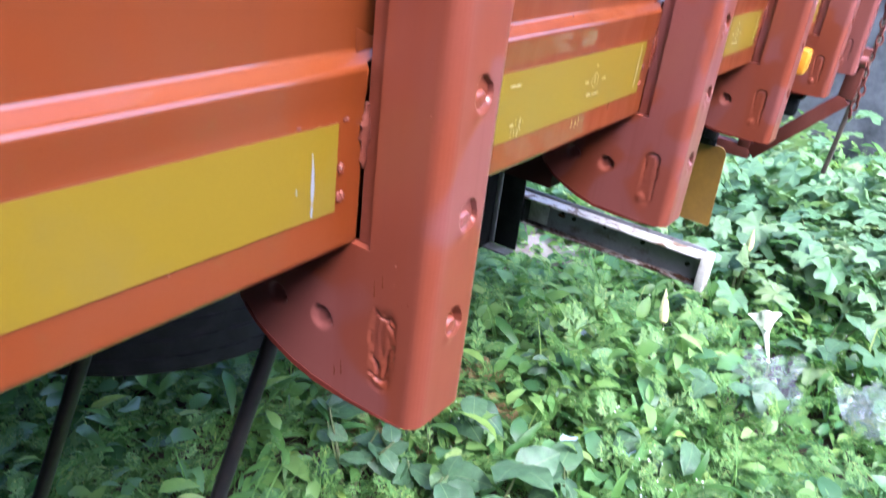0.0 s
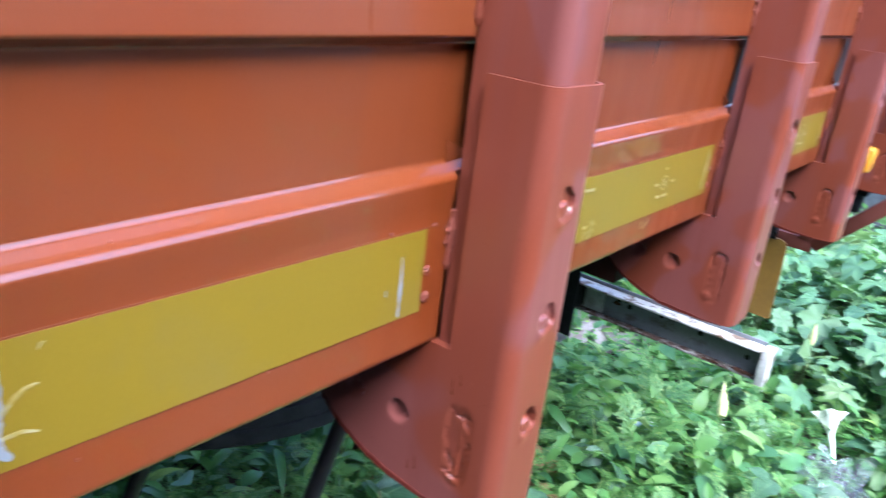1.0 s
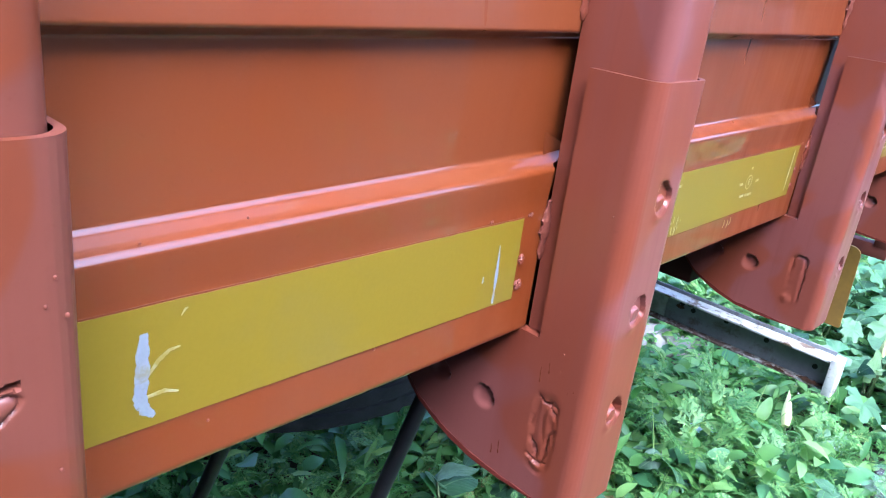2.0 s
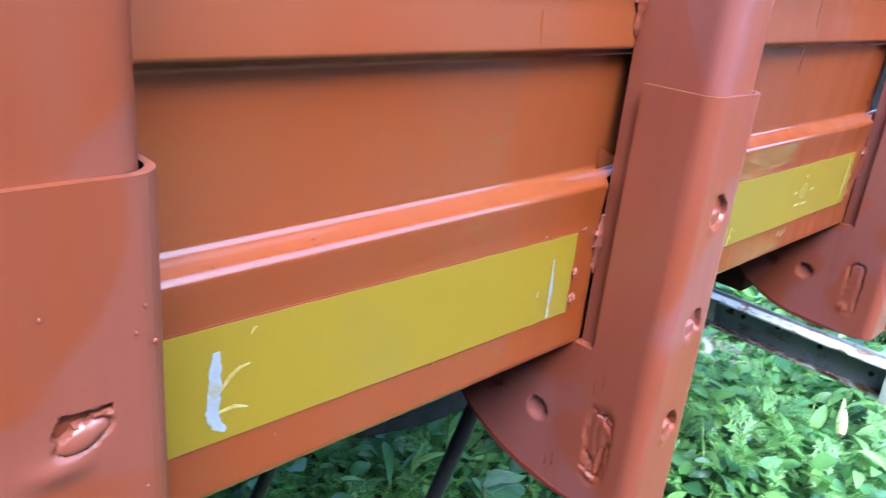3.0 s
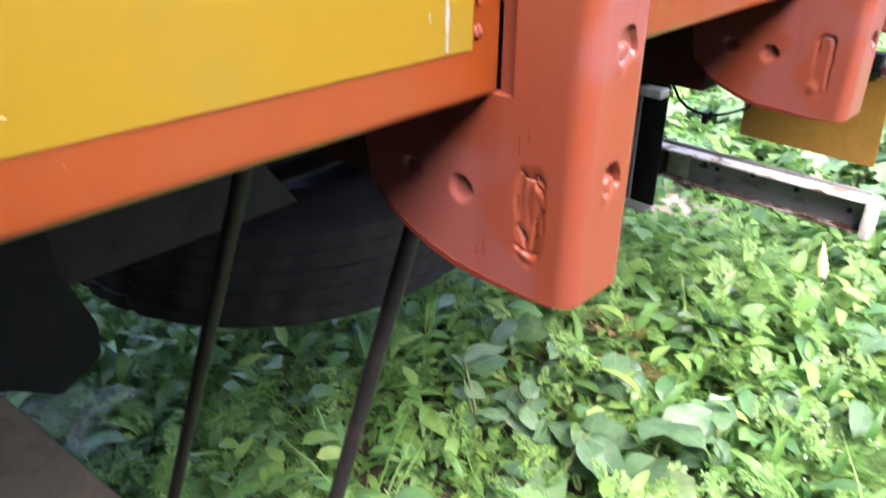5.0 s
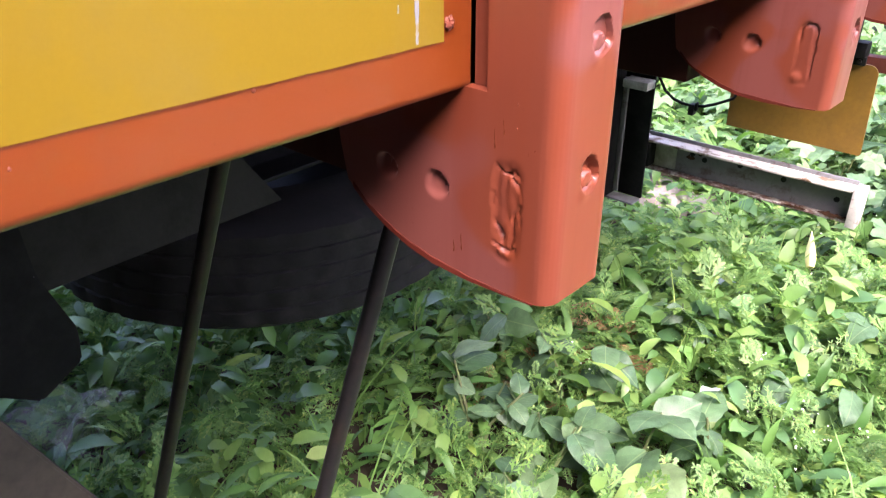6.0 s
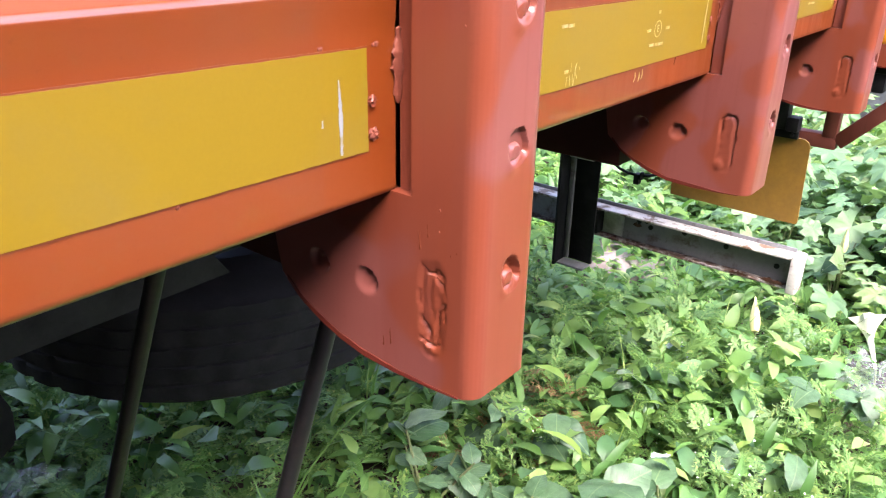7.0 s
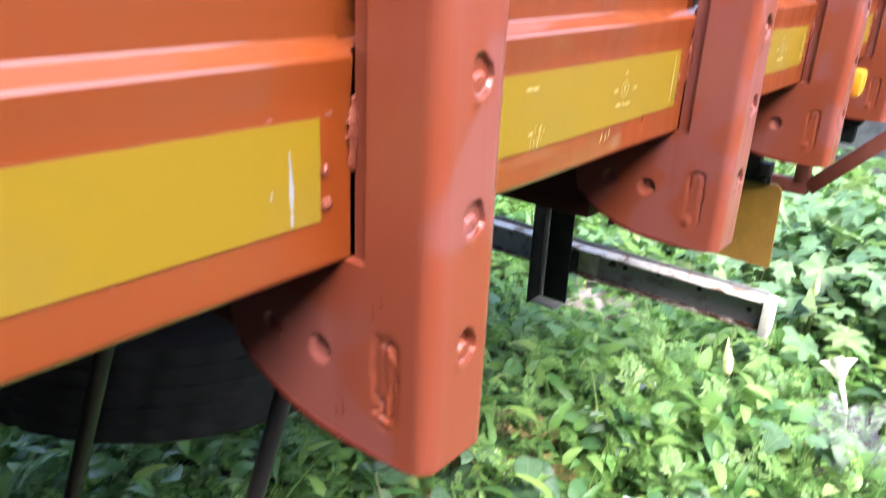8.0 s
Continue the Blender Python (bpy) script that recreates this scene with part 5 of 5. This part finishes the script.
def crumpled(name, x, y, z, w, h, turn, tilt, material, label, category, seed):
    """A crumpled sheet lying on the weeds, with a little thickness."""
    bm = bmesh.new()
    g = []
    for i in range(19):
        row = []
        for j in range(15):
            u, v = (i / 18 - 0.5) * w, (j / 14 - 0.5) * h
            k = 1 + 0.45 * noise.noise(Vector((i * 0.28, j * 0.28, seed)))
            lift = w * (0.34 * noise.noise(Vector((u * 13, v * 13, seed))) + 0.16 * abs(noise.noise(Vector((u * 34, v * 34, seed + 3)))))
            row.append(bm.verts.new((u * k, v * k, lift)))
        g.append(row)
    for r0, r1 in zip(g, g[1:]):
        for j in range(14):
            bm.faces.new((r0[j], r1[j], r1[j + 1], r0[j + 1]))
    r = bmesh.ops.extrude_face_region(bm, geom=bm.faces[:])
    bmesh.ops.translate(bm, verts=[q for q in r["geom"] if isinstance(q, bmesh.types.BMVert)], vec=(0, 0, 0.0012))
    bmesh.ops.recalc_face_normals(bm, faces=bm.faces)
    ob = part(name, bm, material)
    ob.matrix_world = pose(x, y, z, tilt, 0, turn)
    return tagged(ob, label, category)


crumpled("plastic_bag", 0.122, 1.83, 0.235, 0.17, 0.20, 20, 22, FOIL, "clear crumpled plastic bag lying on the weeds", "bag", 1.0)
crumpled("plastic_bag", 0.44, 1.90, 0.235, 0.22, 0.20, 60, 15, FOIL, "clear crumpled plastic bag lying on the weeds", "bag", 5.0)
crumpled("plastic_bag", -1.27, 0.10, 0.22, 0.30, 0.22, 35, 12, FOIL, "clear crumpled plastic bag in the truck's shade", "bag", 9.0)
for x, y, w, a, sd in ((-0.44, 1.84, 0.085, 10, 2.0), (-0.50, 1.92, 0.05, 60, 4.0), (-0.25, 1.30, 0.045, 30, 6.0), (-0.10, 1.36, 0.04, 80, 8.0), (-0.36, 1.55, 0.04, 140, 11.0)):
    crumpled("plastic_scrap", x, y, lie(x, y) + 0.15, w, w * 0.6, a, 20, SCRAP, "small blue plastic scrap lying among the weeds", "litter", sd)


def rubble(x, y, r, seed, material, label):
    bm = bmesh.new()
    v = bmesh.ops.create_icosphere(bm, subdivisions=3, radius=1.0)["verts"]
    for w in v:
        k = 1 + 0.35 * noise.noise(w.co * 1.1 + Vector((seed, 0, 0))) + 0.12 * noise.noise(w.co * 3.7 + Vector((0, seed, 0)))
        w.co = Vector((w.co.x * r * 1.3 * k, w.co.y * r * k, w.co.z * r * 0.7 * k))
    ob = part("stone", bm, material)
    ob.location = (x, y, lie(x, y) + r * 0.45)
    ob.rotation_euler = (0, 0, seed)
    return tagged(ob, label, "stone", "stones among the weeds")


for x, y, r, sd in ((-0.97, 2.47, 0.105, 1.0), (-0.83, 2.56, 0.085, 2.0), (-1.08, 2.62, 0.09, 3.0), (-1.75, 0.95, 0.13, 4.0), (-2.05, 1.15, 0.12, 5.0), (-1.62, 0.72, 0.08, 6.0), (0.25, 4.62, 0.12, 7.0), (0.45, 4.35, 0.09, 8.0)):
    rubble(x, y, r, sd, CONCRETE, "pale broken lump of rubble on the ground")

peb = np.array([(rng.uniform(-0.9, 1.8), rng.uniform(4.1, 5.4)) for _ in range(900)])
pts = np.array([(0, 0, 0.5), (0.6, 0, 0), (0, 0.5, 0.05), (-0.55, 0.05, 0), (0.05, -0.5, 0.04), (0, 0, -0.4)], float)
fcs = [(0, 1, 2, 2), (0, 2, 3, 3), (0, 3, 4, 4), (0, 4, 1, 1), (5, 2, 1, 1), (5, 3, 2, 2), (5, 4, 3, 3), (5, 1, 4, 4)]
k = len(peb)
scattered("gravel", (pts, fcs), np.c_[peb, heights(peb) + 0.008], rng.uniform(0, 6.28, k), rng.normal(0, 0.3, k), rng.normal(0, 0.3, k), rng.uniform(0.02, 0.07, k), ROCK, "loose grey gravel in front of the stone wall", "gravel")


# Drops of paint on the truck.
def drop_mesh():
    bm = bmesh.new()
    bmesh.ops.create_icosphere(bm, subdivisions=2, radius=1.0)
    return mesh_of("paint_drop", bm, CRUST)


DROP = drop_mesh()
PAINT_DROPS = (
    (0.0630, -0.3170, 1.1140, 0.0010),
    (0.0630, -0.2890, 1.1110, 0.0009),
    (0.0630, -0.2920, 1.1030, 0.0009),
    (0.0630, -0.2865, 1.0990, 0.0011),
    (0.0630, -0.2910, 1.0490, 0.0010),
    (0.0000, -0.1870, 1.0900, 0.0009),
    (0.0010, -0.2350, 1.0880, 0.0009),
    (0.0000, -0.2530, 1.0780, 0.0012),
    (0.0000, -0.2020, 1.0690, 0.0008),
    (0.0000, -0.2050, 0.9960, 0.0011),
    (0.0000, -0.1060, 1.0010, 0.0019),
    (0.0000, -0.0200, 1.0580, 0.0012),
    (0.0000, 0.0180, 1.0560, 0.0012),
    (0.0500, 0.0320, 1.0690, 0.0010),
    (0.0360, 0.0320, 0.9690, 0.0012),
    (0.0360, 0.0320, 0.9560, 0.0009),
)

for x, y, z, r in PAINT_DROPS:
    d = part("paint_drop", DROP, None, truck)
    d.matrix_local = Matrix.Translation((x, y, z)) @ Matrix.Diagonal((r * 0.40, r * 0.70, r * 0.85, 1))


# ---- walls that close the place: one seen, the others added to shape the light ----
def rough_wall(name, a, b, high, thick, material, seed, step=0.18, amount=0.10):
    """A rough wall from a to b with an uneven face and top."""
    bm = bmesh.new()
    a, b = Vector((*a, 0)), Vector((*b, 0))
    d = (b - a).normalized()
    nrm = Vector((-d.y, d.x, 0))
    n, m = int((b - a).length / step), int(high / step)
    front, rear = [], []
    for i in range(n + 1):
        f, r = [], []
        for j in range(m + 1):
            p = a + (b - a) * i / n
            z = -0.1 + (high + 0.1) * j / m
            w = noise.noise(Vector((p.x * 0.9 + seed, p.y * 0.9, z * 1.1))) + 0.5 * noise.noise(Vector((p.x * 2.7, p.y * 2.7 + seed, z * 3.0)))
            top = 0.12 * noise.noise(Vector((p.x * 0.7, p.y * 0.7, seed))) if j == m else 0.0
            f.append(bm.verts.new(p + nrm * (amount * w) + Vector((0, 0, z + top))))
            r.append(bm.verts.new(p - nrm * thick + Vector((0, 0, z + top))))
        front.append(f)
        rear.append(r)
    for i in range(n):
        for j in range(m):
            bm.faces.new((front[i][j], front[i + 1][j], front[i + 1][j + 1], front[i][j + 1]))
            bm.faces.new((rear[i][j], rear[i][j + 1], rear[i + 1][j + 1], rear[i + 1][j]))
        bm.faces.new((front[i][m], front[i + 1][m], rear[i + 1][m], rear[i][m]))
    bmesh.ops.recalc_face_normals(bm, faces=bm.faces)
    return tagged(part(name, bm, material), "rough grey stone wall round the yard; the far stretch is seen, the rest added to block light", "wall", kind="structure")


# Unseen run added beyond the far wall, for what the panels reflect.
rough_wall("wall_back", (1.7, 4.85), (5.0, 3.9), 1.9, 0.4, ROCK, 3.0, 0.12, 0.15)
rough_wall("wall_far", (-6.0, 7.2), (1.72, 4.87), 1.8, 0.4, ROCK, 1.0, 0.09, 0.20)
# Unseen dark walls added to cut low skylight and darken the panels' reflections.
rough_wall("wall_corner", (5.0, 4.2), (5.0, 0.2), 1.9, 0.3, LIGHT_BLOCK, 7.0, 0.3, 0.08)
rough_wall("wall_side", (4.2, 0.3), (4.2, -4.1), 5.2, 0.3, LIGHT_BLOCK, 5.0, 0.3, 0.08)
rough_wall("wall_near", (4.5, -3.8), (-6.0, -3.8), 4.2, 0.3, LIGHT_BLOCK, 9.0, 0.3, 0.08)
